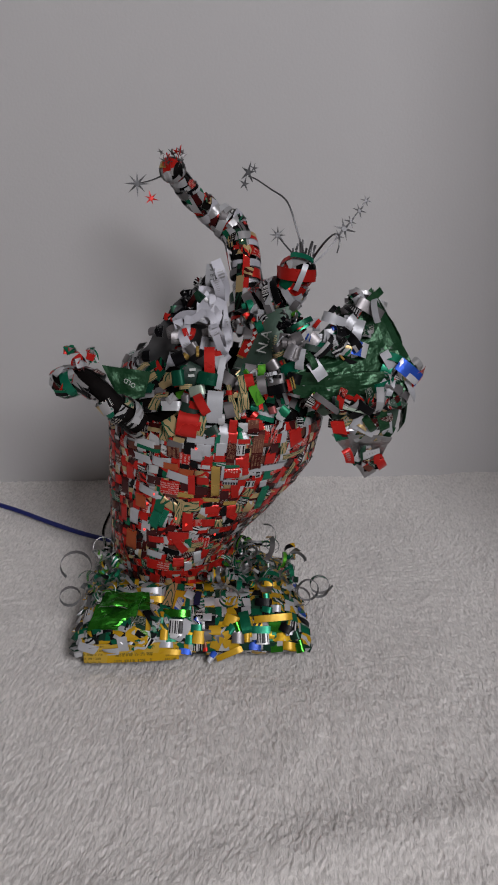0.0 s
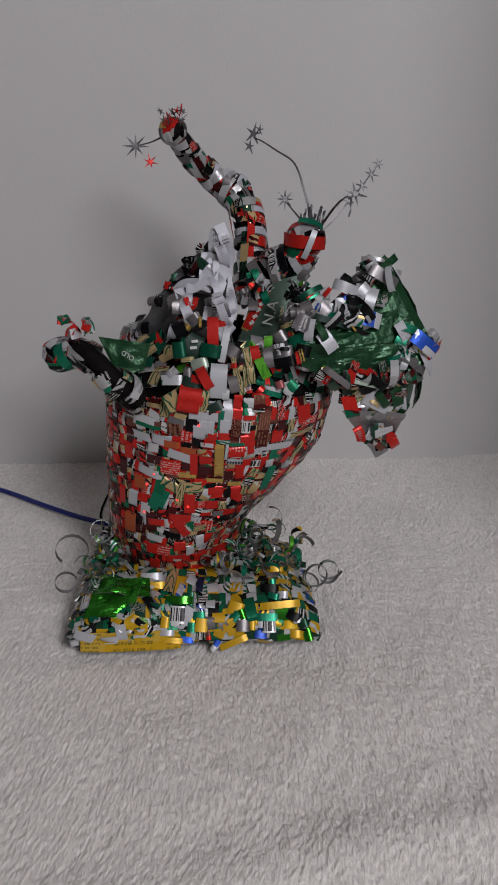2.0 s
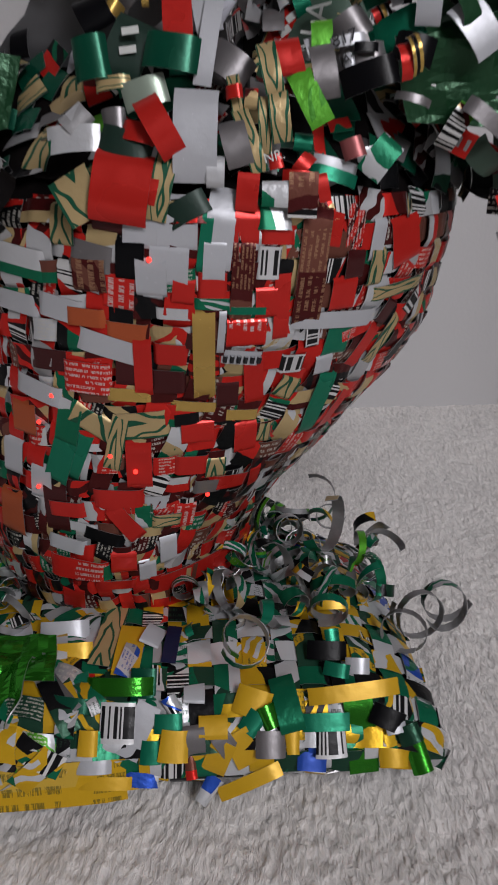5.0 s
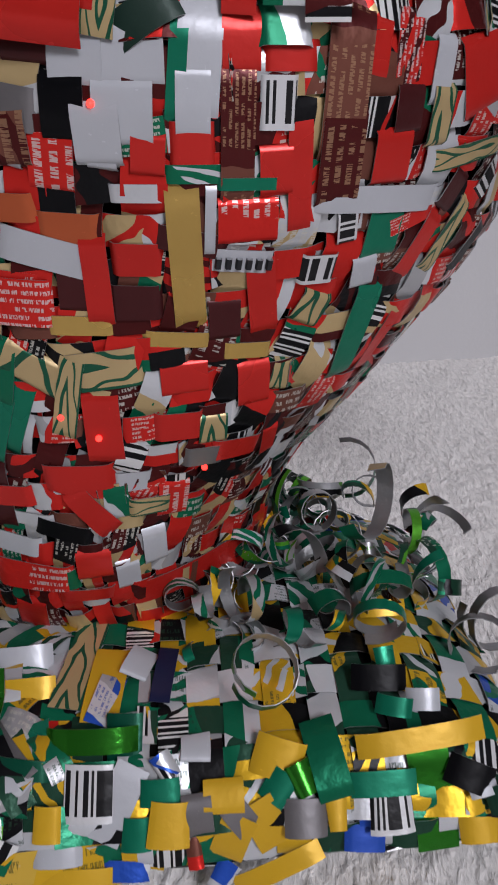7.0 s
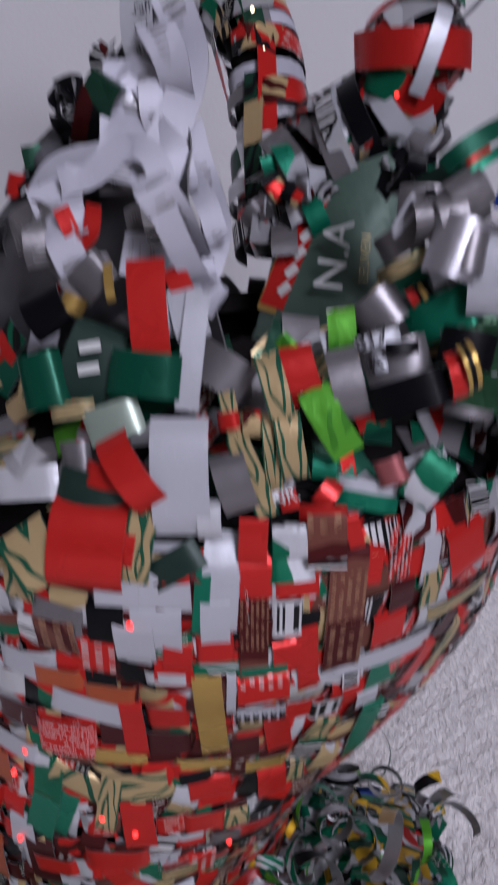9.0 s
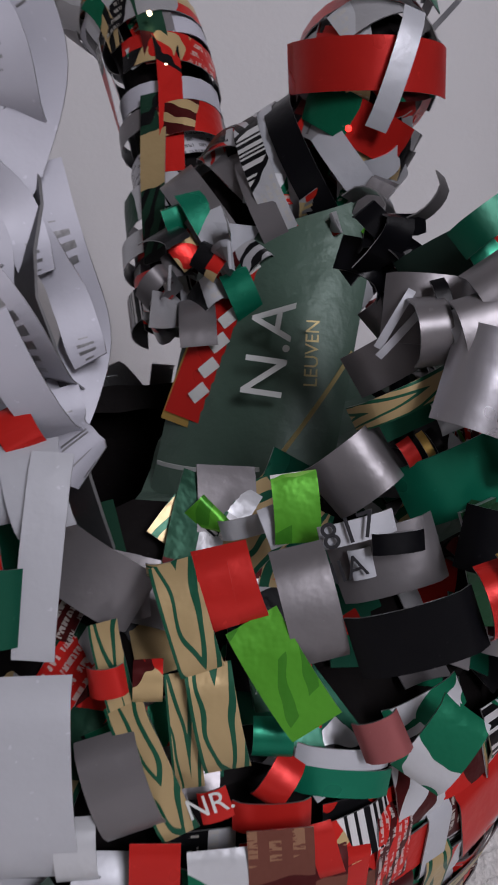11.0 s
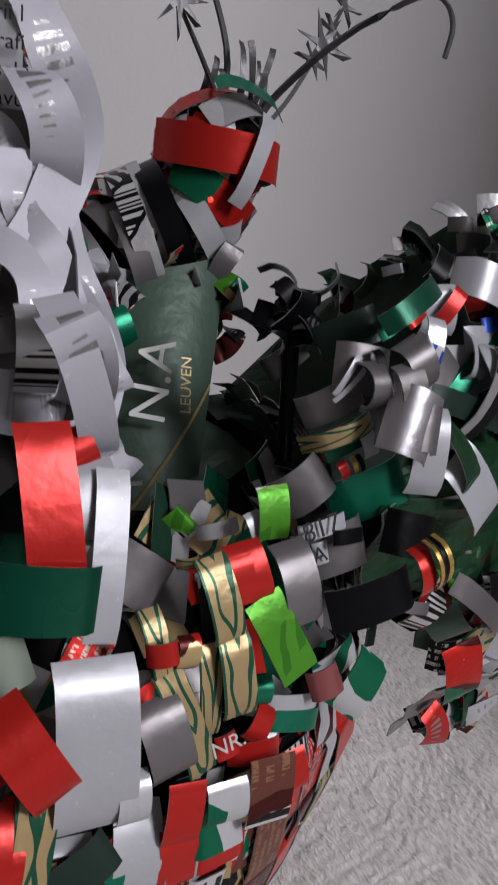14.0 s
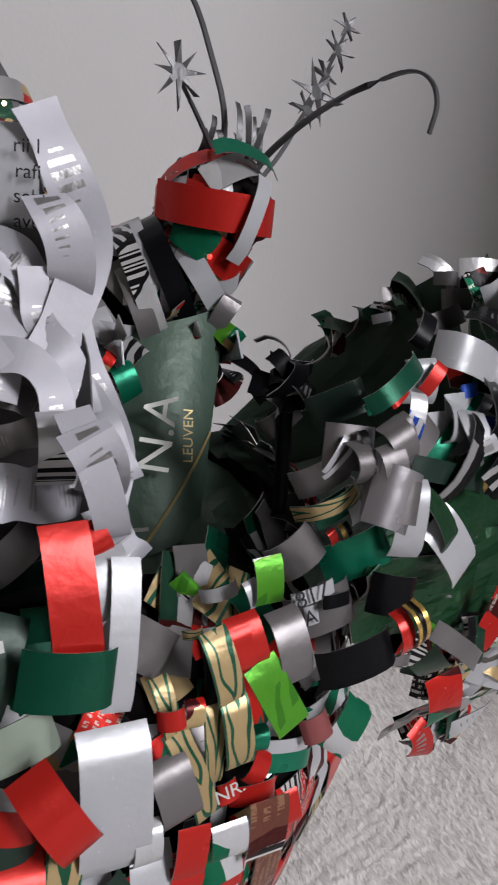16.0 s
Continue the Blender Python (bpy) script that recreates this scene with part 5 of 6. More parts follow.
# the long ribbons that loop and wind down it
RIBBONS = [  # path, width, material
    ([(0.029, 0.782, 0.3876), (0.0341, 0.7785, 0.3765), (0.0388, 0.775, 0.3613), (0.0339, 0.7715, 0.3467), (0.0284, 0.768, 0.3373)], 0.0104, SILVER),
    ([(0.0274, 0.778, 0.3561), (0.0231, 0.7747, 0.3503), (0.0195, 0.7713, 0.3415), (0.0158, 0.768, 0.331)], 0.0142, SILVER),
    ([(-0.0117, 0.778, 0.3281), (-0.0014, 0.7744, 0.3361), (0.0134, 0.7708, 0.338), (0.0235, 0.7672, 0.3392), (0.029, 0.7636, 0.3338), (0.0299, 0.76, 0.3242)], 0.0075, SILVER),
    ([(0.0358, 0.776, 0.3448), (0.0388, 0.7705, 0.3325), (0.0429, 0.765, 0.3187), (0.0406, 0.7595, 0.3087), (0.0369, 0.754, 0.3013)], 0.0090, SILVER),
    ([(-0.0067, 0.772, 0.3319), (-0.0016, 0.765, 0.3196), (0.0044, 0.758, 0.3076)], 0.0095, SILVER),
    ([(0.0166, 0.762, 0.3123), (0.0254, 0.762, 0.3109), (0.0353, 0.762, 0.3113)], 0.0124, SILVER),
    ([(0.0175, 0.78, 0.3596), (0.0242, 0.777, 0.3576), (0.0293, 0.774, 0.3507)], 0.0094, SILVER),
    ([(0.0164, 0.782, 0.3631), (0.0153, 0.777, 0.3524), (0.0147, 0.772, 0.3402)], 0.0062, SILVER),
    ([(0.0318, 0.77, 0.3392), (0.0403, 0.764, 0.3254), (0.0444, 0.758, 0.3136)], 0.0064, SILVER),
    ([(0.0172, 0.768, 0.3204), (0.026, 0.767, 0.3229), (0.0345, 0.766, 0.3241)], 0.0066, INK_GREY),
    ([(0.0004, 0.764, 0.3253), (0.0038, 0.764, 0.3165), (0.0076, 0.764, 0.3176), (0.01, 0.764, 0.3255)], 0.0047, INK_RED),
    ([(0.0051, 0.77, 0.3362), (0.0031, 0.767, 0.3271), (0.0043, 0.764, 0.3178)], 0.0068, SILVER),
    ([(0.0099, 0.774, 0.3306), (0.0207, 0.771, 0.3303), (0.0292, 0.768, 0.327)], 0.0060, INK_GREY),
    ([(0.0302, 0.785, 0.3847), (0.035, 0.7825, 0.3767), (0.0376, 0.78, 0.3697)], 0.0059, SILVER),
    ([(0.0272, 0.774, 0.3562), (0.0278, 0.7707, 0.3456), (0.0338, 0.7673, 0.3378), (0.0365, 0.764, 0.3271)], 0.0065, SILVER),
    ([(-0.0174, 0.772, 0.3175), (-0.0081, 0.768, 0.3227), (-0.007, 0.764, 0.3101)], 0.0104, INK_GREY),
    ([(0.0137, 0.762, 0.3095), (0.0073, 0.76, 0.307), (0.0007, 0.758, 0.3028)], 0.0083, INK_GREY),
    ([(0.0204, 0.768, 0.3417), (0.0086, 0.768, 0.333), (0.0001, 0.768, 0.332)], 0.0074, SILVER),
    ([(0.0377, 0.756, 0.3096), (0.0399, 0.753, 0.3023), (0.0441, 0.75, 0.2981)], 0.0094, SILVER),
]
for path, w, m in RIBBONS:
    pts = spline(path, 24)
    nor = [Vector((0.3 * math.sin(i * 0.45), -1, 0.25 + 0.35 * math.cos(i * 0.4))) for i in range(24)]
    part("strip", Build().ribbon(pts, nor, w).mesh("strip", [m, BARE]), sail)
for k in range(9):
    a = Vector((0.0015 + rnd(-0.003, 0.003), 0.784 + rnd(-0.003, 0.003), 0.350 + rnd(-0.009, 0.009)))
    d = unit() * 0.0035
    bent(sail, a - d, a + d, unit() + Vector((0, -1, 0)), rnd(0.004, 0.007), INK_BLACK, 0.002, rnd(-1, 1), 6)
flap = bent(sail, (0.0257, 0.784, 0.3835), (0.0247, 0.78, 0.3632), (-0.3, -1, 0.1), 0.0100, INK_WHITE, 0.003, 0, 10)
for k, t in enumerate(("rii l", "rafi", "sebi", "avut")):
    lettering(t, facing((0.0265 + 0.0002 * k, 0.777 - 0.0004 * k, 0.3791 - 0.0048 * k), (-0.3, -1, 0.1)), 0.0040, LETTER_BLACK, sail)


# -- snout: crumpled green sheets with strips over their edges --
def quad_sheet(p00, p10, p11, p01, crumple, seed, n=10):
    A, B, C, D = (Vector(p) for p in (p00, p10, p11, p01))
    nn = (B - A).cross(D - A).normalized()

    def fn(a, b):
        p = A.lerp(B, a).lerp(D.lerp(C, a), b)
        k = noise.noise(p * 38 + Vector((seed, 0, 0))) + 0.6 * abs(noise.noise(p * 75 + Vector((0, seed, 0))))
        return p + nn * (crumple * k)
    return fn


def sheet_part(name, corners, crumple, seed, mats, parent, label=""):
    return part(name, Build().sheet(quad_sheet(*corners, crumple, seed), 12, 12, 0.0006).mesh(name, mats, smooth=False), parent, label)


TIP = (0.180, 0.808, 0.361)
snout = part("snout", Build().sheet(quad_sheet((0.108, 0.752, 0.262), (0.208, 0.764, 0.258), (0.225, 0.780, 0.286), (0.100, 0.746, 0.290), 0.007, 2.0), 14, 10, 0.0006).mesh("snout", [SHEET_GREEN, BARE], smooth=False),
             lamp, "open pointed snout of crumpled green can sheet and strips")
sheet_part("front_sheet", ((0.102, 0.747, 0.288), (0.225, 0.780, 0.286), TIP, (0.140, 0.770, 0.322)), 0.006, 5.0, [SHEET_GREEN, SHEET_DARK], snout)
sheet_part("back_sheet", ((0.095, 0.868, 0.262), (0.214, 0.806, 0.262), (0.1752, 0.82, 0.3542), (0.1491, 0.862, 0.3183)), 0.004, 9.0, [SHEET_DARK, SHEET_DARK], snout, "dark green printed can sheet at the back of the mouth")
sheet_part("nose_sheet", ((0.213, 0.778, 0.222), (0.222, 0.820, 0.250), (0.184, 0.816, 0.358), (0.226, 0.780, 0.288)), 0.005, 3.0, [SHEET_DARK, SHEET_GREEN], snout)
# the jaw's inside is closed with sheets painted black as shade
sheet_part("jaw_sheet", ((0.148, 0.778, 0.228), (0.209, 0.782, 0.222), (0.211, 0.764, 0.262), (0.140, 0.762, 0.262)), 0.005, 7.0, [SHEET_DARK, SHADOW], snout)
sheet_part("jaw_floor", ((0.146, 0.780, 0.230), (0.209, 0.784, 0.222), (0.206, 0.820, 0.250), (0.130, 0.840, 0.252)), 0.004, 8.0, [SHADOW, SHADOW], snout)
sheet_part("beard", ((0.146, 0.764, 0.222), (0.206, 0.770, 0.222), (0.200, 0.826, 0.160), (0.188, 0.830, 0.153)), 0.005, 4.0, [PRINT_DARK, BARE], snout, "hanging tuft of red and white strips under the snout")


def over_quad(corners, count, mats, out, parent, length=(0.006, 0.014), wide=(0.006, 0.011), bow=(0.001, 0.005), edge=0.0):
    A, B, C, D = (Vector(p) for p in corners)
    nn = Vector(out).normalized()
    for k in range(count):
        a, b = rnd(0, 1), rnd(0, 1)
        if edge and rnd(0, 1) < edge:
            if rnd(0, 1) < 0.5:
                a = random.choice((0.02, 0.98))
            else:
                b = random.choice((0.02, 0.98))
        p = A.lerp(B, a).lerp(D.lerp(C, a), b)
        d = (unit() - nn * 0.1)
        d = (d - nn * d.dot(nn)).normalized()
        h = rnd(*length)
        c = p + nn * rnd(0.002, 0.006)
        bent(parent, c - d * h, c + d * h, nn + unit() * 0.5, rnd(*wide), random.choice(mats), rnd(*bow), rnd(-0.8, 0.8), 7)


FRONT = (0.1, -1, 0.35)
SN = [PRINT_DARK, INK_WHITE, PRINT_BLUE, INK_GREY, PRINT_MIX, INK_TEAL, PRINT_DARK]
over_quad(((0.115, 0.748, 0.300), (0.190, 0.772, 0.312), (0.180, 0.790, 0.358), (0.146, 0.776, 0.330)), 12, [INK_WHITE, PRINT_BLUE, PRINT_DARK, INK_GREY, PRINT_DARK, SHEET_GREEN], FRONT, snout, edge=0.4)
over_quad(((0.180, 0.764, 0.262), (0.226, 0.776, 0.258), (0.225, 0.780, 0.292), (0.192, 0.774, 0.300)), 18, SN, (0.4, -1, 0.2), snout)
over_quad(((0.128, 0.760, 0.252), (0.205, 0.766, 0.244), (0.206, 0.760, 0.264), (0.122, 0.752, 0.266)), 20, [PRINT_DARK, PRINT_DARK, PRINT_RED, SHEET_DARK, INK_BLACK, PRINT_MIX], (0.1, -1, -0.2), snout)
over_quad(((0.146, 0.774, 0.224), (0.206, 0.778, 0.220), (0.208, 0.766, 0.244), (0.150, 0.768, 0.244)), 18, [PRINT_DARK, PRINT_RED, INK_WHITE, PRINT_BEIGE, PRINT_MIX, SHEET_GREEN], (0.1, -1, -0.2), snout)
over_quad(((0.160, 0.780, 0.200), (0.202, 0.782, 0.204), (0.198, 0.820, 0.168), (0.186, 0.822, 0.160)), 14, [PRINT_RED, INK_RED, PRINT_FLAG, INK_BLACK, PRINT_MIX], (0.0, -1, -0.1), snout, (0.005, 0.010))
over_quad(((0.120, 0.752, 0.296), (0.150, 0.765, 0.320), (0.174, 0.798, 0.360), (0.166, 0.794, 0.352)), 8, [INK_GREY, INK_WHITE, PRINT_DARK, INK_BLACK], (0.0, -0.8, 0.6), snout, (0.006, 0.012))
over_quad(((0.1518, 0.858, 0.3177), (0.1702, 0.816, 0.3505), (0.1718, 0.816, 0.3543), (0.1524, 0.86, 0.322)), 14, [INK_BLACK, PRINT_DARK, INK_GREY, SHEET_DARK], (0.0, -0.9, 0.4), snout, (0.004, 0.010), (0.004, 0.008))
for a, b, w, bow, m, nrm in (((0.122, 0.748, 0.300), (0.134, 0.746, 0.284), 0.012, 0.002, INK_WHITE, FRONT), ((0.148, 0.764, 0.314), (0.176, 0.768, 0.306), 0.014, 0.003, PRINT_BLUE, FRONT),
                             ((0.128, 0.760, 0.309), (0.158, 0.776, 0.334), 0.005, 0.004, INK_TEAL, (0.1, -0.8, 0.6)), ((0.110, 0.758, 0.306), (0.128, 0.762, 0.322), 0.010, 0.002, INK_GREY, FRONT),
                             ((0.152, 0.770, 0.326), (0.180, 0.780, 0.322), 0.010, 0.005, INK_WHITE, FRONT), ((0.158, 0.772, 0.318), (0.166, 0.770, 0.300), 0.010, 0.003, INK_WHITE, FRONT),
                             ((0.206, 0.766, 0.296), (0.228, 0.770, 0.278), 0.014, 0.003, PRINT_BLUE, (0.5, -1, 0.2)), ((0.150, 0.762, 0.238), (0.157, 0.766, 0.216), 0.013, 0.003, PRINT_RED, (0, -1, -0.1)),
                             ((0.166, 0.764, 0.238), (0.190, 0.768, 0.226), 0.016, 0.002, INK_WHITE, (0, -1, -0.1)), ((0.197, 0.800, 0.186), (0.205, 0.812, 0.170), 0.010, 0.006, INK_RED, (0.3, -1, 0)),
                             ((0.186, 0.764, 0.262), (0.198, 0.766, 0.228), 0.011, 0.004, SHEET_GREEN, (0.3, -1, 0)), ((0.165, 0.780, 0.352), (0.190, 0.786, 0.336), 0.011, 0.003, INK_GREY, FRONT)):
    bent(snout, a, b, nrm, w, m, bow, rnd(-0.2, 0.2), 9)


RIM = [  # from, to, width, bow, material
    ((0.1251, 0.765, 0.3253), (0.1245, 0.766, 0.3372), 0.0093, 0.0020, INK_WHITE),
    ((0.1239, 0.762, 0.3292), (0.1293, 0.7625, 0.3365), 0.0039, 0.0010, INK_RED),
    ((0.1181, 0.758, 0.3171), (0.1205, 0.76, 0.3299), 0.0050, 0.0020, PRINT_BLUE),
    ((0.1252, 0.763, 0.3165), (0.1514, 0.768, 0.3151), 0.0127, 0.0020, INK_WHITE),
    ((0.1339, 0.764, 0.3245), (0.1485, 0.767, 0.3239), 0.0064, 0.0010, INK_WHITE),
    ((0.1407, 0.766, 0.3276), (0.1485, 0.768, 0.3277), 0.0039, 0.0010, INK_BLUE),
    ((0.1427, 0.768, 0.3071), (0.1527, 0.77, 0.3074), 0.0067, 0.0010, PRINT_BLUE),
    ((0.1318, 0.77, 0.3393), (0.1588, 0.775, 0.3281), 0.0098, 0.0100, INK_WHITE),
    ((0.1571, 0.778, 0.3392), (0.1628, 0.776, 0.31), 0.0087, 0.0020, INK_WHITE),
    ((0.1026, 0.756, 0.328), (0.122, 0.764, 0.3377), 0.0051, 0.0050, INK_DEEP),
    ((0.1077, 0.754, 0.3291), (0.1139, 0.757, 0.3324), 0.0031, 0.0010, INK_RED),
    ((0.1045, 0.751, 0.3259), (0.1107, 0.75, 0.3144), 0.0068, 0.0060, INK_GREY),
    ((0.1087, 0.753, 0.3265), (0.1129, 0.752, 0.318), 0.0050, 0.0030, INK_GREY),
    ((0.1023, 0.747, 0.3204), (0.1053, 0.746, 0.3106), 0.0075, 0.0020, INK_WHITE),
    # reflection of an orange lamp in the silver, laid on as a coloured strip
    ((0.1023, 0.7455, 0.3181), (0.1048, 0.745, 0.3139), 0.0032, 0.0010, INK_ORANGE),
    ((0.098, 0.745, 0.3116), (0.1104, 0.743, 0.3069), 0.0148, 0.0040, INK_SILVER),
    ((0.0912, 0.756, 0.3194), (0.1053, 0.755, 0.3174), 0.0109, 0.0030, INK_GREY),
    ((0.0896, 0.752, 0.3139), (0.0952, 0.753, 0.3223), 0.0013, 0.0010, INK_WHITE),
    ((0.1158, 0.752, 0.3133), (0.1493, 0.76, 0.3027), 0.0061, 0.0030, INK_BOTTLE),
    ((0.1131, 0.748, 0.312), (0.1111, 0.745, 0.2924), 0.0085, 0.0030, INK_WHITE),
    ((0.0987, 0.775, 0.3204), (0.112, 0.77, 0.3274), 0.0089, 0.0020, INK_BOTTLE),
    ((0.1263, 0.745, 0.2687), (0.1506, 0.75, 0.2498), 0.0060, 0.0040, INK_GREY),
    ((0.1, 0.742, 0.2864), (0.1133, 0.741, 0.2832), 0.0099, 0.0030, INK_BLACK),
    ((0.1511, 0.752, 0.2551), (0.1757, 0.756, 0.2487), 0.0029, 0.0010, INK_SAGE),
    ((0.1483, 0.762, 0.3054), (0.154, 0.763, 0.2985), 0.0020, 0.0010, INK_GOLD),
    ((0.1507, 0.765, 0.2971), (0.1779, 0.772, 0.2859), 0.0089, 0.0030, INK_BLACK),
    ((0.1511, 0.8, 0.338), (0.1733, 0.806, 0.3426), 0.0064, 0.0040, INK_GREY),
    ((0.1632, 0.806, 0.3461), (0.1836, 0.81, 0.3449), 0.0070, 0.0040, INK_GREY),
    ((0.1453, 0.79, 0.345), (0.138, 0.785, 0.336), 0.0051, 0.0030, INK_BLACK),
    ((0.1742, 0.812, 0.351), (0.1976, 0.816, 0.3412), 0.0081, 0.0030, PRINT_DARK),
    ((0.1549, 0.83, 0.335), (0.1601, 0.826, 0.3372), 0.0032, 0.0010, INK_WHITE),
]
for a, b, w, bow, m in RIM:
    bent(snout, a, b, (-0.15, -1, 0.3), w, m, bow, rnd(-0.15, 0.15), 10)


# added sheets that floor the mouth; undersides painted black as shade
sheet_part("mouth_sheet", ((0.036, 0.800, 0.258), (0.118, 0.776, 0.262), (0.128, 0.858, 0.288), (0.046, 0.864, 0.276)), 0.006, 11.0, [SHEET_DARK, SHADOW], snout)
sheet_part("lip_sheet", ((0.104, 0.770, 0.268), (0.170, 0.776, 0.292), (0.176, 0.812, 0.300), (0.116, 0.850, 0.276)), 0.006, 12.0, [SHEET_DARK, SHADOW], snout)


# -- printed can panel inside the mouth --
def can_point(a, b, off=0.0):
    """A curved can wall; a: round it, b: up."""
    w = -0.9 + 1.5 * a
    x0, y0, r = 0.079, 0.872, 0.036
    return Vector((x0 + (r + off) * math.sin(w) + 0.02 * (b - 0.5), y0 - (r + off) * math.cos(w) + 0.035 * (b - 0.7), 0.258 + 0.066 * b + 0.012 * a))


can = part("can_panel", Build().sheet(lambda a, b: can_point(1 - a, b), 20, 12, 0.0005).mesh("can_panel", [BARE, SHEET_DARK]), lamp, "curved dark green can wall with a red and gold panel inside")


def can_band(a0, b0, a1, b1, w, mat, off):
    P, N = [], []
    for q in range(13):
        e = q / 12
        a, b = a0 + (a1 - a0) * e, b0 + (b1 - b0) * e
        P.append(can_point(a, b, off))
        N.append(can_point(a, b, 0.01) - can_point(a, b, 0))
    part("print", Build().ribbon(P, N, w, 0.0002).mesh("print", [mat, mat]), can)


can_band(0.16, 0.32, 0.36, 0.92, 0.0165, INK_GOLD, 0.0008)
can_band(0.165, 0.35, 0.36, 0.92, 0.0145, INK_RED, 0.0014)
can_band(0.02, 0.20, 0.60, 0.12, 0.0012, LETTER_PALE, 0.0010)
can_band(0.55, 0.02, 0.98, 0.42, 0.0012, LETTER_GOLD, 0.0010)
# plain pale shapes where the maker's name runs up the panel
for k in range(6):
    e = 0.42 + 0.085 * k
    can_band(0.145 + 0.24 * (e - 0.3) / 0.76 , e, 0.215 + 0.24 * (e - 0.3) / 0.76, e + 0.035, 0.0032, LETTER_PALE, 0.0020)
lettering("N.A", facing((0.076, 0.8225, 0.3011), (-0.15, -1, 0.45), roll=80), 0.0150, LETTER_PALE, can)
lettering("LEUVEN", facing((0.0863, 0.8235, 0.2994), (0.05, -1, 0.45), roll=82), 0.0048, LETTER_GOLD, can)
bent(can, (0.0679, 0.84, 0.3189), (0.0725, 0.838, 0.3065), (0, -1, 0.3), 0.0075, INK_TEAL, 0.003, 0, 8)
for k in range(46):
    p = Vector((rnd(0.045, 0.118), rnd(0.840, 0.862), 0.0))
    p.z = 0.316 + rnd(-0.010, 0.016)
    d = unit()
    h = rnd(0.004, 0.011)
    bent(neck, p - d * h, p + d * h, Vector((0, -1, 0.4)) + unit() * 0.5, rnd(0.005, 0.010), random.choice((PRINT_DARK, INK_BLACK, INK_GREY, PRINT_MIX, INK_WHITE, PRINT_RED, INK_TEAL)), rnd(0.001, 0.006), rnd(-1, 1), 7)
for k in range(12):
    p = Vector((0.099 + rnd(-0.006, 0.006), 0.788 + rnd(-0.005, 0.005), 0.314 + k * 0.0019))
    d = unit()
    bent(snout, p - d * 0.006, p + d * 0.006, Vector((0, -1, 0.2)) + unit(), rnd(0.004, 0.007), random.choice((INK_BLACK, INK_BLACK, INK_GREY)), 0.004, rnd(-1, 1), 7)
part("stalk", Build().tube(spline([(0.106, 0.794, 0.255), (0.102, 0.790, 0.285), (0.099, 0.788, 0.318)], 8), 0.0022, 8).mesh("stalk", [INK_BLACK]), snout)
# leaf sheet behind the tail
leaf = sheet_part("leaf", ((-0.076, 0.745, 0.292), (-0.030, 0.748, 0.286), (-0.036, 0.744, 0.262), (-0.058, 0.738, 0.258)), 0.003, 6.0, [BARE, SHEET_GREEN], lamp, "smooth green can leaf beside the tail")
lettering("OLD", facing((-0.0480, 0.7350, 0.2780), (-0.1, -1, 0.3), roll=152), 0.0062, LETTER_PALE, leaf)


# -- curls of cut strip round the foot --
def curl(start, axis, r, turns, width, drift, mat, parent, grow=1.3):
    s, ax = Vector(start), Vector(axis).normalized()
    a = ax.orthogonal().normalized()
    a = Matrix.Rotation(rnd(0, 6.28), 3, ax) @ a
    b = ax.cross(a)
    n = max(10, int(turns * 16))
    P, N = [], []
    for i in range(n + 1):
        e = i / n
        w = 2 * math.pi * turns * e
        rr = r * (1 + (grow - 1) * e)
        d = a * math.cos(w) + b * math.sin(w)
        P.append(s + (d - a) * rr + ax * (drift * e) + Vector((0, 0, 0.004 * e)))
        N.append(d)
    low = min(p.z for p in P)
    if low < 0.006:
        P = [p + Vector((0, 0, 0.006 - low)) for p in P]
    return part("curl", Build().ribbon(P, N, width, 0.00035).mesh("curl", [mat, BARE]), parent)


CURLS = [PRINT_GREEN, PRINT_GREEN, PRINT_GREEN, PRINT_DARK, INK_TEAL, PRINT_YELLOW, PRINT_GREEN]
for k in range(76):
    w = random.choice((rnd(-2.4, -0.9), rnd(0.3, 2.4), rnd(0.5, 2.0)))
    foot = vase(w, 0.05, rnd(0.004, 0.024))
    z = 0.048 + rnd(0, 0.016)
    curl((foot.x, foot.y, z), unit() + Vector((0, 0.2, 0.2)), rnd(0.003, 0.008), rnd(0.35, 1.3), rnd(0.003, 0.0065), rnd(-0.012, 0.012), random.choice(CURLS), base, rnd(0.8, 1.7))
for x0, x1, y0, count in ((0.060, 0.112, 0.745, 38), (-0.105, -0.070, 0.72, 40)):
    for k in range(count):
        curl((rnd(x0, x1), rnd(y0, 0.84), 0.046 + rnd(0, 0.012)), unit(), rnd(0.003, 0.009), rnd(0.35, 1.2), rnd(0.003, 0.0065), rnd(-0.014, 0.014), random.choice(CURLS), base, rnd(0.8, 1.7))
# single long ones that stand out
curl((0.118, 0.775, 0.046), (0.2, -1, 0.2), 0.011, 1.2, 0.0055, 0.012, INK_GREY, base, 1.2)
curl((0.134, 0.770, 0.038), (0.1, -1, 0.1), 0.009, 1.35, 0.0060, -0.010, PRINT_GREEN, base, 1.5)
curl((0.128, 0.760, 0.030), (-0.3, -1, 0.2), 0.008, 1.0, 0.0050, 0.010, INK_GREY, base, 1.6)
curl((-0.106, 0.752, 0.060), (0.2, -1, 0.1), 0.014, 0.8, 0.0075, 0.010, INK_GREY, base, 1.2)
curl((-0.112, 0.745, 0.036), (0.3, -1, 0.1), 0.010, 1.1, 0.0060, 0.006, INK_GREY, base, 1.2)
curl((-0.095, 0.765, 0.075), (0.3, -1, 0.4), 0.010, 1.3, 0.0050, 0.008, PRINT_GREEN, base, 1.3)
curl((0.0380, 0.7196, 0.0569), (0.25, -0.55, 0.8), 0.0100, 1.15, 0.0045, 0.004, PRINT_GREEN, base, 1.05)
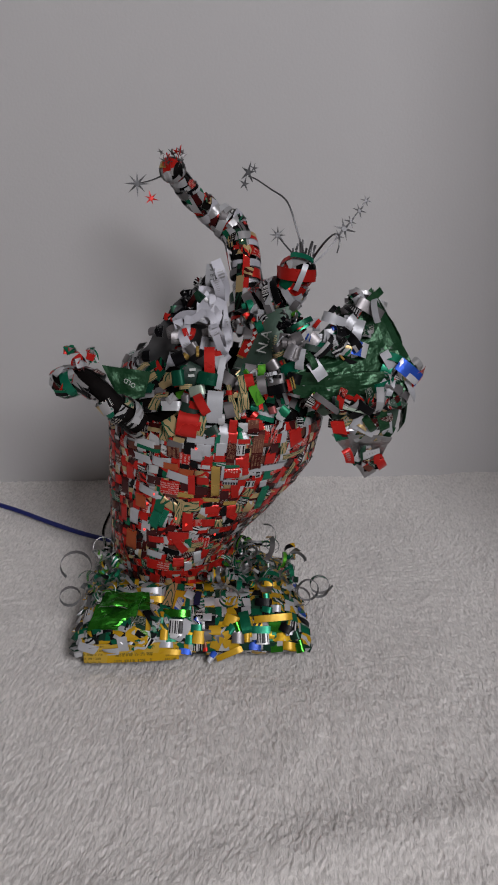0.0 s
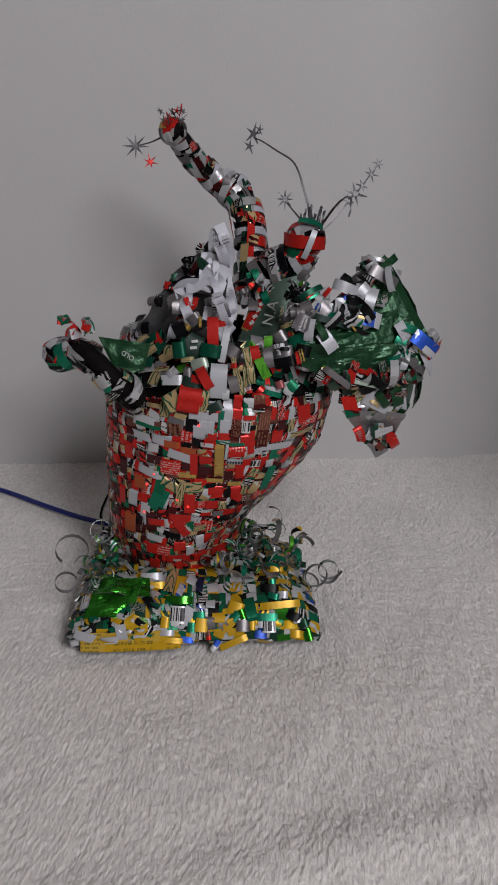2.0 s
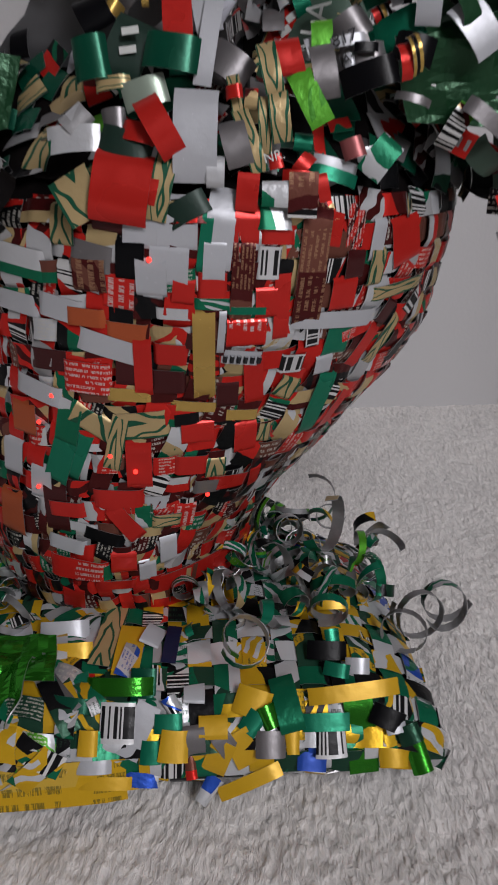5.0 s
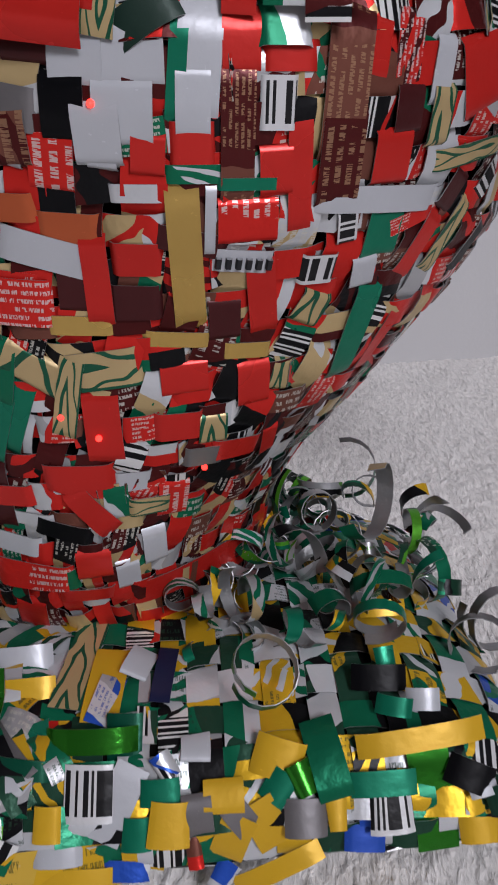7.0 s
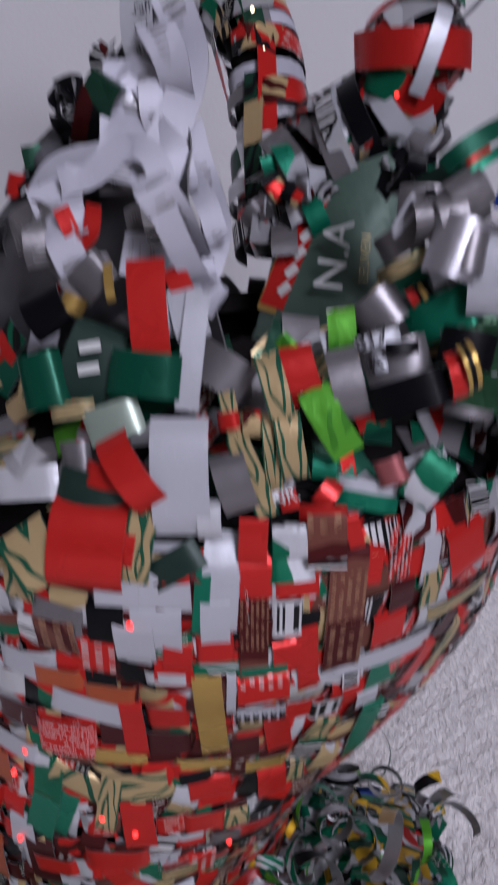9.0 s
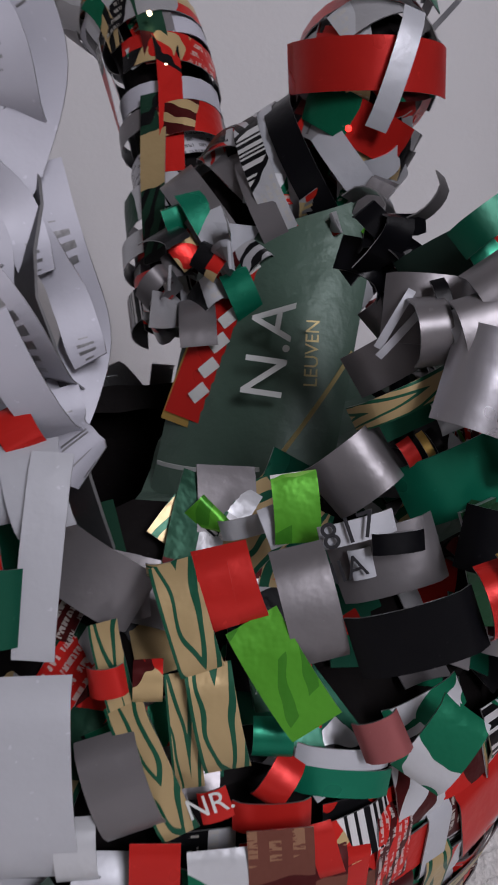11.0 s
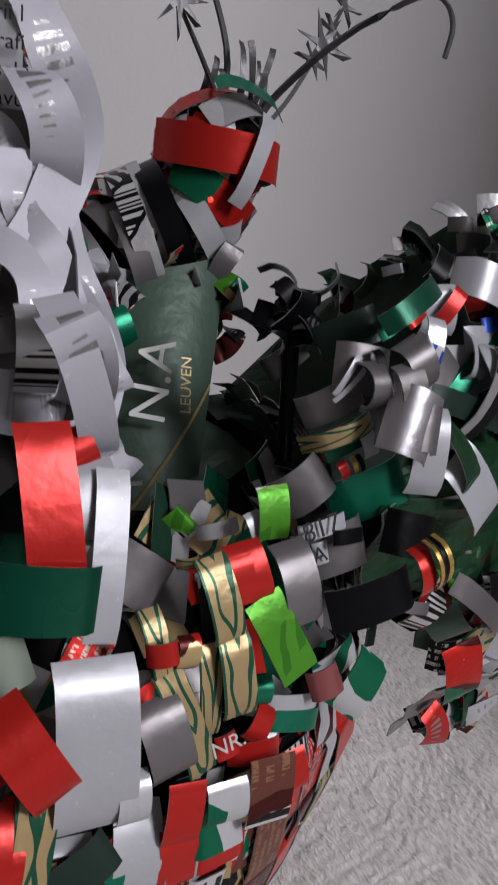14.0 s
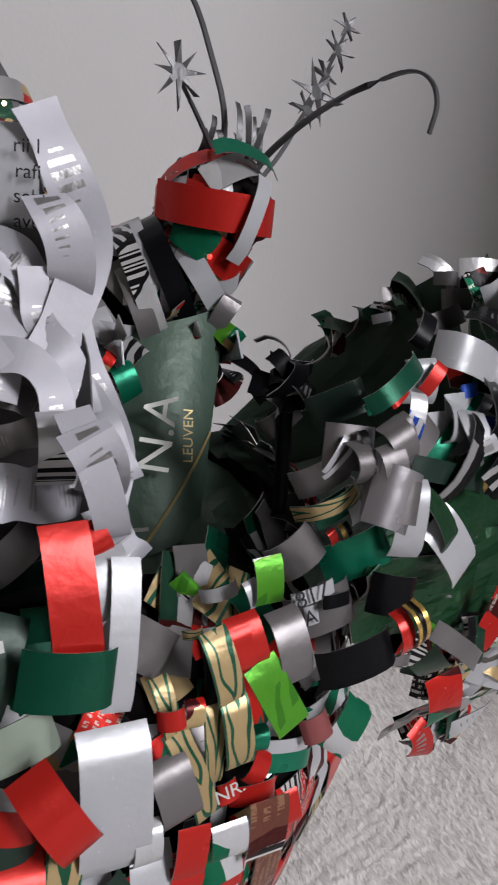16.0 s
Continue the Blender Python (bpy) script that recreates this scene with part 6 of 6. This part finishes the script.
curl((0.075, 0.765, 0.085), (0.9, -0.4, 0.2), 0.010, 0.8, 0.0060, 0.010, PRINT_GREEN, base, 1.3)
for path in ([(-0.100, 0.83, 0.045), (-0.106, 0.835, 0.070), (-0.098, 0.84, 0.092), (-0.092, 0.842, 0.102)], [(-0.098, 0.83, 0.045), (-0.094, 0.835, 0.075), (-0.096, 0.838, 0.094)]):
    pts = spline(path, 12)
    part("curl", Build().ribbon(pts, [Vector((0.6, -1, 0.2))] * 12, 0.0035).mesh("curl", [PRINT_GREEN, BARE]), base)
# straps and strips laid over the base
FOIL = ink("bright_green_foil", (0.035, 0.24, 0.02), 0.8, 0.18)
STRAPS = [  # from, to, width, bow, material
    ((0.0947, 0.713, 0.0402), (0.0981, 0.7021, 0.0093), 0.0124, 0.0020, FOIL),
    ((0.0775, 0.7005, 0.026), (0.09, 0.7019, 0.0259), 0.0121, 0.0010, PRINT_BARCODE),
    ((0.0699, 0.6991, 0.018), (0.082, 0.7004, 0.016), 0.0076, 0.0010, INK_BLUE),
    ((0.0743, 0.711, 0.0406), (0.1125, 0.7173, 0.0425), 0.0070, 0.0030, INK_YELLOW),
    ((0.072, 0.7037, 0.0335), (0.0914, 0.7056, 0.033), 0.0073, 0.0010, INK_TEAL),
    ((0.1038, 0.7029, 0.0177), (0.1157, 0.7042, 0.0177), 0.0093, 0.0020, INK_YELLOW),
    ((0.1168, 0.7043, 0.0143), (0.1249, 0.7053, 0.0168), 0.0124, 0.0020, FOIL),
    ((0.0272, 0.6998, 0.0347), (0.0282, 0.6946, 0.0236), 0.0088, 0.0020, INK_GREY),
    ((0.0265, 0.7131, 0.0443), (0.027, 0.7058, 0.0406), 0.0088, 0.0010, INK_WHITE),
    ((0.014, 0.6935, 0.0295), (0.0255, 0.6947, 0.0282), 0.0126, 0.0010, INK_YELLOW),
    ((0.0351, 0.703, 0.0372), (0.0356, 0.6964, 0.0304), 0.0118, 0.0010, INK_YELLOW),
    ((0.0348, 0.6948, 0.015), (0.0404, 0.6966, 0.0292), 0.0101, 0.0010, INK_YELLOW),
    ((0.0475, 0.7038, 0.0363), (0.0546, 0.7008, 0.0324), 0.0095, 0.0010, INK_TEAL),
    ((0.044, 0.6989, 0.032), (0.0506, 0.6969, 0.0175), 0.0108, 0.0010, INK_YELLOW),
    ((0.0369, 0.6985, 0.0324), (0.0437, 0.6964, 0.0229), 0.0081, 0.0015, INK_GREY),
    ((0.0527, 0.6977, 0.0273), (0.065, 0.6991, 0.0265), 0.0108, 0.0020, INK_GREY),
    ((0.065, 0.6992, 0.0274), (0.0707, 0.6999, 0.0271), 0.0100, 0.0010, INK_YELLOW),
    ((-0.0, 0.6916, 0.0245), (0.0093, 0.704, 0.0411), 0.0101, 0.0010, INK_WHITE),
    ((-0.0106, 0.6978, 0.0368), (0.0035, 0.6984, 0.0361), 0.0162, 0.0010, PRINT_BARCODE),
    ((-0.0272, 0.7023, 0.043), (-0.0271, 0.6878, 0.0132), 0.0136, 0.0020, INK_YELLOW),
    ((-0.0186, 0.6915, 0.0317), (-0.0108, 0.692, 0.0312), 0.0101, 0.0010, INK_YELLOW),
    ((-0.0193, 0.6892, 0.0225), (-0.0055, 0.6908, 0.0218), 0.0071, 0.0020, INK_WHITE),
    ((-0.0212, 0.6885, 0.0143), (0.0049, 0.6915, 0.0119), 0.0052, 0.0030, INK_YELLOW),
    ((0.0063, 0.6924, 0.0268), (0.0144, 0.6932, 0.0263), 0.0093, 0.0010, INK_TEAL),
    ((0.0129, 0.6924, 0.0123), (-0.0011, 0.6908, 0.0142), 0.0060, 0.0010, PRINT_BLUE),
    ((0.0239, 0.6939, 0.0179), (0.0284, 0.6944, 0.0184), 0.0098, 0.0010, PRINT_RED),
    ((0.0304, 0.6944, 0.0081), (0.0357, 0.6932, 0.0045), 0.0121, 0.0010, PRINT_BLUE),
    ((0.0375, 0.6933, 0.0044), (0.0631, 0.6982, 0.0149), 0.0060, 0.0020, INK_YELLOW),
    ((0.0114, 0.6989, 0.0356), (0.0228, 0.7001, 0.0355), 0.0077, 0.0010, INK_TEAL),
    ((-0.0037, 0.7454, 0.0504), (-0.0034, 0.7162, 0.046), 0.0119, 0.0020, INK_YELLOW),
    ((-0.004, 0.7155, 0.0459), (-0.0013, 0.7325, 0.0497), 0.0084, 0.0015, PRINT_BLUE),
    ((0.0043, 0.7325, 0.0497), (0.0073, 0.7451, 0.0504), 0.0091, 0.0020, INK_WHITE),
    ((0.0143, 0.7233, 0.0474), (0.0147, 0.7459, 0.0504), 0.0065, 0.0020, INK_NAVY),
    ((-0.0182, 0.7103, 0.0448), (0.0101, 0.7118, 0.0444), 0.0074, 0.0050, FOIL),
    ((-0.0, 0.7116, 0.0446), (0.0107, 0.7118, 0.0443), 0.0140, 0.0010, INK_DEEP),
    ((-0.0152, 0.7205, 0.0477), (-0.0135, 0.769, 0.0513), 0.0103, 0.0020, PRINT_BEIGE),
    ((-0.0413, 0.7258, 0.0497), (-0.0194, 0.7283, 0.0498), 0.0070, 0.0020, INK_YELLOW),
    ((-0.024, 0.7152, 0.0464), (-0.0194, 0.7002, 0.0403), 0.0111, 0.0010, INK_TEAL),
    ((-0.0369, 0.7172, 0.0472), (-0.0187, 0.6996, 0.0398), 0.0052, 0.0040, INK_GREY),
    ((0.0623, 0.7187, 0.0448), (0.0683, 0.7007, 0.0312), 0.0104, 0.0040, PRINT_GREEN),
    ((0.044, 0.7091, 0.0418), (0.0583, 0.7068, 0.0381), 0.0118, 0.0020, INK_YELLOW),
    ((0.0546, 0.7031, 0.0347), (0.0618, 0.7058, 0.0367), 0.0096, 0.0030, FOIL),
    ((0.0796, 0.7652, 0.0508), (0.0956, 0.7667, 0.0508), 0.0057, 0.0020, INK_YELLOW),
    ((0.0825, 0.739, 0.0496), (0.0889, 0.7403, 0.0497), 0.0082, 0.0010, INK_TEAL),
    ((0.0743, 0.733, 0.0483), (0.0916, 0.7335, 0.0477), 0.0081, 0.0020, INK_BLACK),
    ((0.0907, 0.7258, 0.0456), (0.101, 0.7258, 0.0454), 0.0068, 0.0020, INK_WHITE),
    ((0.0812, 0.7243, 0.0457), (0.0922, 0.7225, 0.0448), 0.0059, 0.0020, INK_TEAL),
    ((-0.0457, 0.7391, 0.0502), (-0.0239, 0.7419, 0.0503), 0.0099, 0.0030, INK_WHITE),
    ((-0.0308, 0.7023, 0.043), (-0.0146, 0.7017, 0.0411), 0.0059, 0.0020, INK_DEEP),
    ((0.0155, 0.7032, 0.0394), (0.0208, 0.7059, 0.0415), 0.0077, 0.0020, PRINT_BLUE),
    ((0.1005, 0.709, 0.0357), (0.1135, 0.7063, 0.0312), 0.0087, 0.0020, INK_BLACK),
    ((0.1062, 0.7046, 0.0306), (0.1145, 0.7066, 0.0314), 0.0059, 0.0010, INK_WHITE),
    ((0.1116, 0.7044, 0.0261), (0.1205, 0.7056, 0.0295), 0.0080, 0.0020, PRINT_GREEN),
]
for a, b, w, bow, m in STRAPS:
    bent(base, a, b, (0.05, -0.85, 0.55), w, m, bow, rnd(-0.1, 0.1), 10)
bent(base, (-0.094, 0.681, 0.013), (0.000, 0.691, 0.015), (0.05, -1, 0.25), 0.019, printed("yellow_text_print", weighted((YELLOW, 1), ((0.55, 0.36, 0.05), 1)), weighted((YELLOW, 1), (GOLD, 1)), 0.05, 0.3, 0.9, (0.05, 0.06, 0.02)), 0.003, 0, 12)
sheet_part("foil", ((-0.092, 0.694, 0.030), (-0.050, 0.690, 0.038), (-0.036, 0.712, 0.054), (-0.086, 0.716, 0.046)), 0.012, 21.0, [FOIL, BARE], base, "crumpled bright green foil")
sheet_part("foil", ((-0.086, 0.712, 0.046), (-0.030, 0.706, 0.050), (-0.034, 0.728, 0.056), (-0.080, 0.732, 0.056)), 0.010, 22.0, [FOIL, BARE], base, "crumpled bright green foil")
for k in range(46):
    a, s = rnd(-0.95, -0.25), rnd(0.03, 0.45)
    p, n = cushion(a, s), cushion_normal(a, s)
    d = unit()
    d = (d - n * d.dot(n)).normalized()
    h = rnd(0.006, 0.013)
    bent(base, p - d * h + n * 0.001, p + d * h + n * 0.001, n, rnd(0.006, 0.0105), random.choice((PRINT_YELLOW, PRINT_YELLOW, PRINT_GREEN, INK_WHITE)), rnd(0.001, 0.004), rnd(-0.4, 0.4), 7)

# -- small lights that show through the weave --
GLOW = Net("red_light")
GLOW.surface(base_color=(0.5, 0.01, 0.01), roughness=0.3, emission_color=(1.0, 0.03, 0.02), emission_strength=3.0)
for x, z in ((0.0161, 0.2185), (-0.0066, 0.1380), (-0.0360, 0.1500), (-0.0280, 0.1630), (0.0030, 0.1310), (0.0300, 0.1150), (-0.0400, 0.1200)):
    w = on_vase(x, z)
    bm = bmesh.new()
    bmesh.ops.create_icosphere(bm, subdivisions=2, radius=0.0010, matrix=Matrix.Translation(vase(w, z, 0.0022)))
    me = bpy.data.meshes.new("bulb")
    bm.to_mesh(me)
    bm.free()
    me.materials.append(GLOW.mat)
    part("bulb", me, body, "tiny glowing red bulb")

WARM = Net("warm_light")
WARM.surface(base_color=(0.6, 0.5, 0.3), roughness=0.3, emission_color=(1.0, 0.72, 0.42), emission_strength=4.0)
for at, mat, label, holder in (((0.047, 0.912, 0.394), WARM, "tiny glowing warm bulb", horn), ((0.051, 0.908, 0.378), WARM, "tiny glowing warm bulb", horn),
                               ((0.100, 0.848, 0.352), GLOW, "tiny glowing red bulb", neck)):
    bm = bmesh.new()
    bmesh.ops.create_icosphere(bm, subdivisions=2, radius=0.0009, matrix=Matrix.Translation(at))
    me = bpy.data.meshes.new("bulb")
    bm.to_mesh(me)
    bm.free()
    me.materials.append(mat.mat)
    part("bulb", me, holder, label)

# -- cable --
cable = new("power_cable", Build().tube(spline([(-0.030, 0.872, 0.050), (-0.070, 0.895, 0.034), (-0.112, 0.928, 0.012), (-0.161, 0.954, 0.007), (-0.215, 0.984, 0.007), (-0.304, 1.036, 0.007), (-0.420, 1.075, 0.008)], 48), 0.0032, 12).mesh("power_cable", [CABLE]))
tagged(cable, "thin blue plastic power cable lying on the plush blanket", "cable")
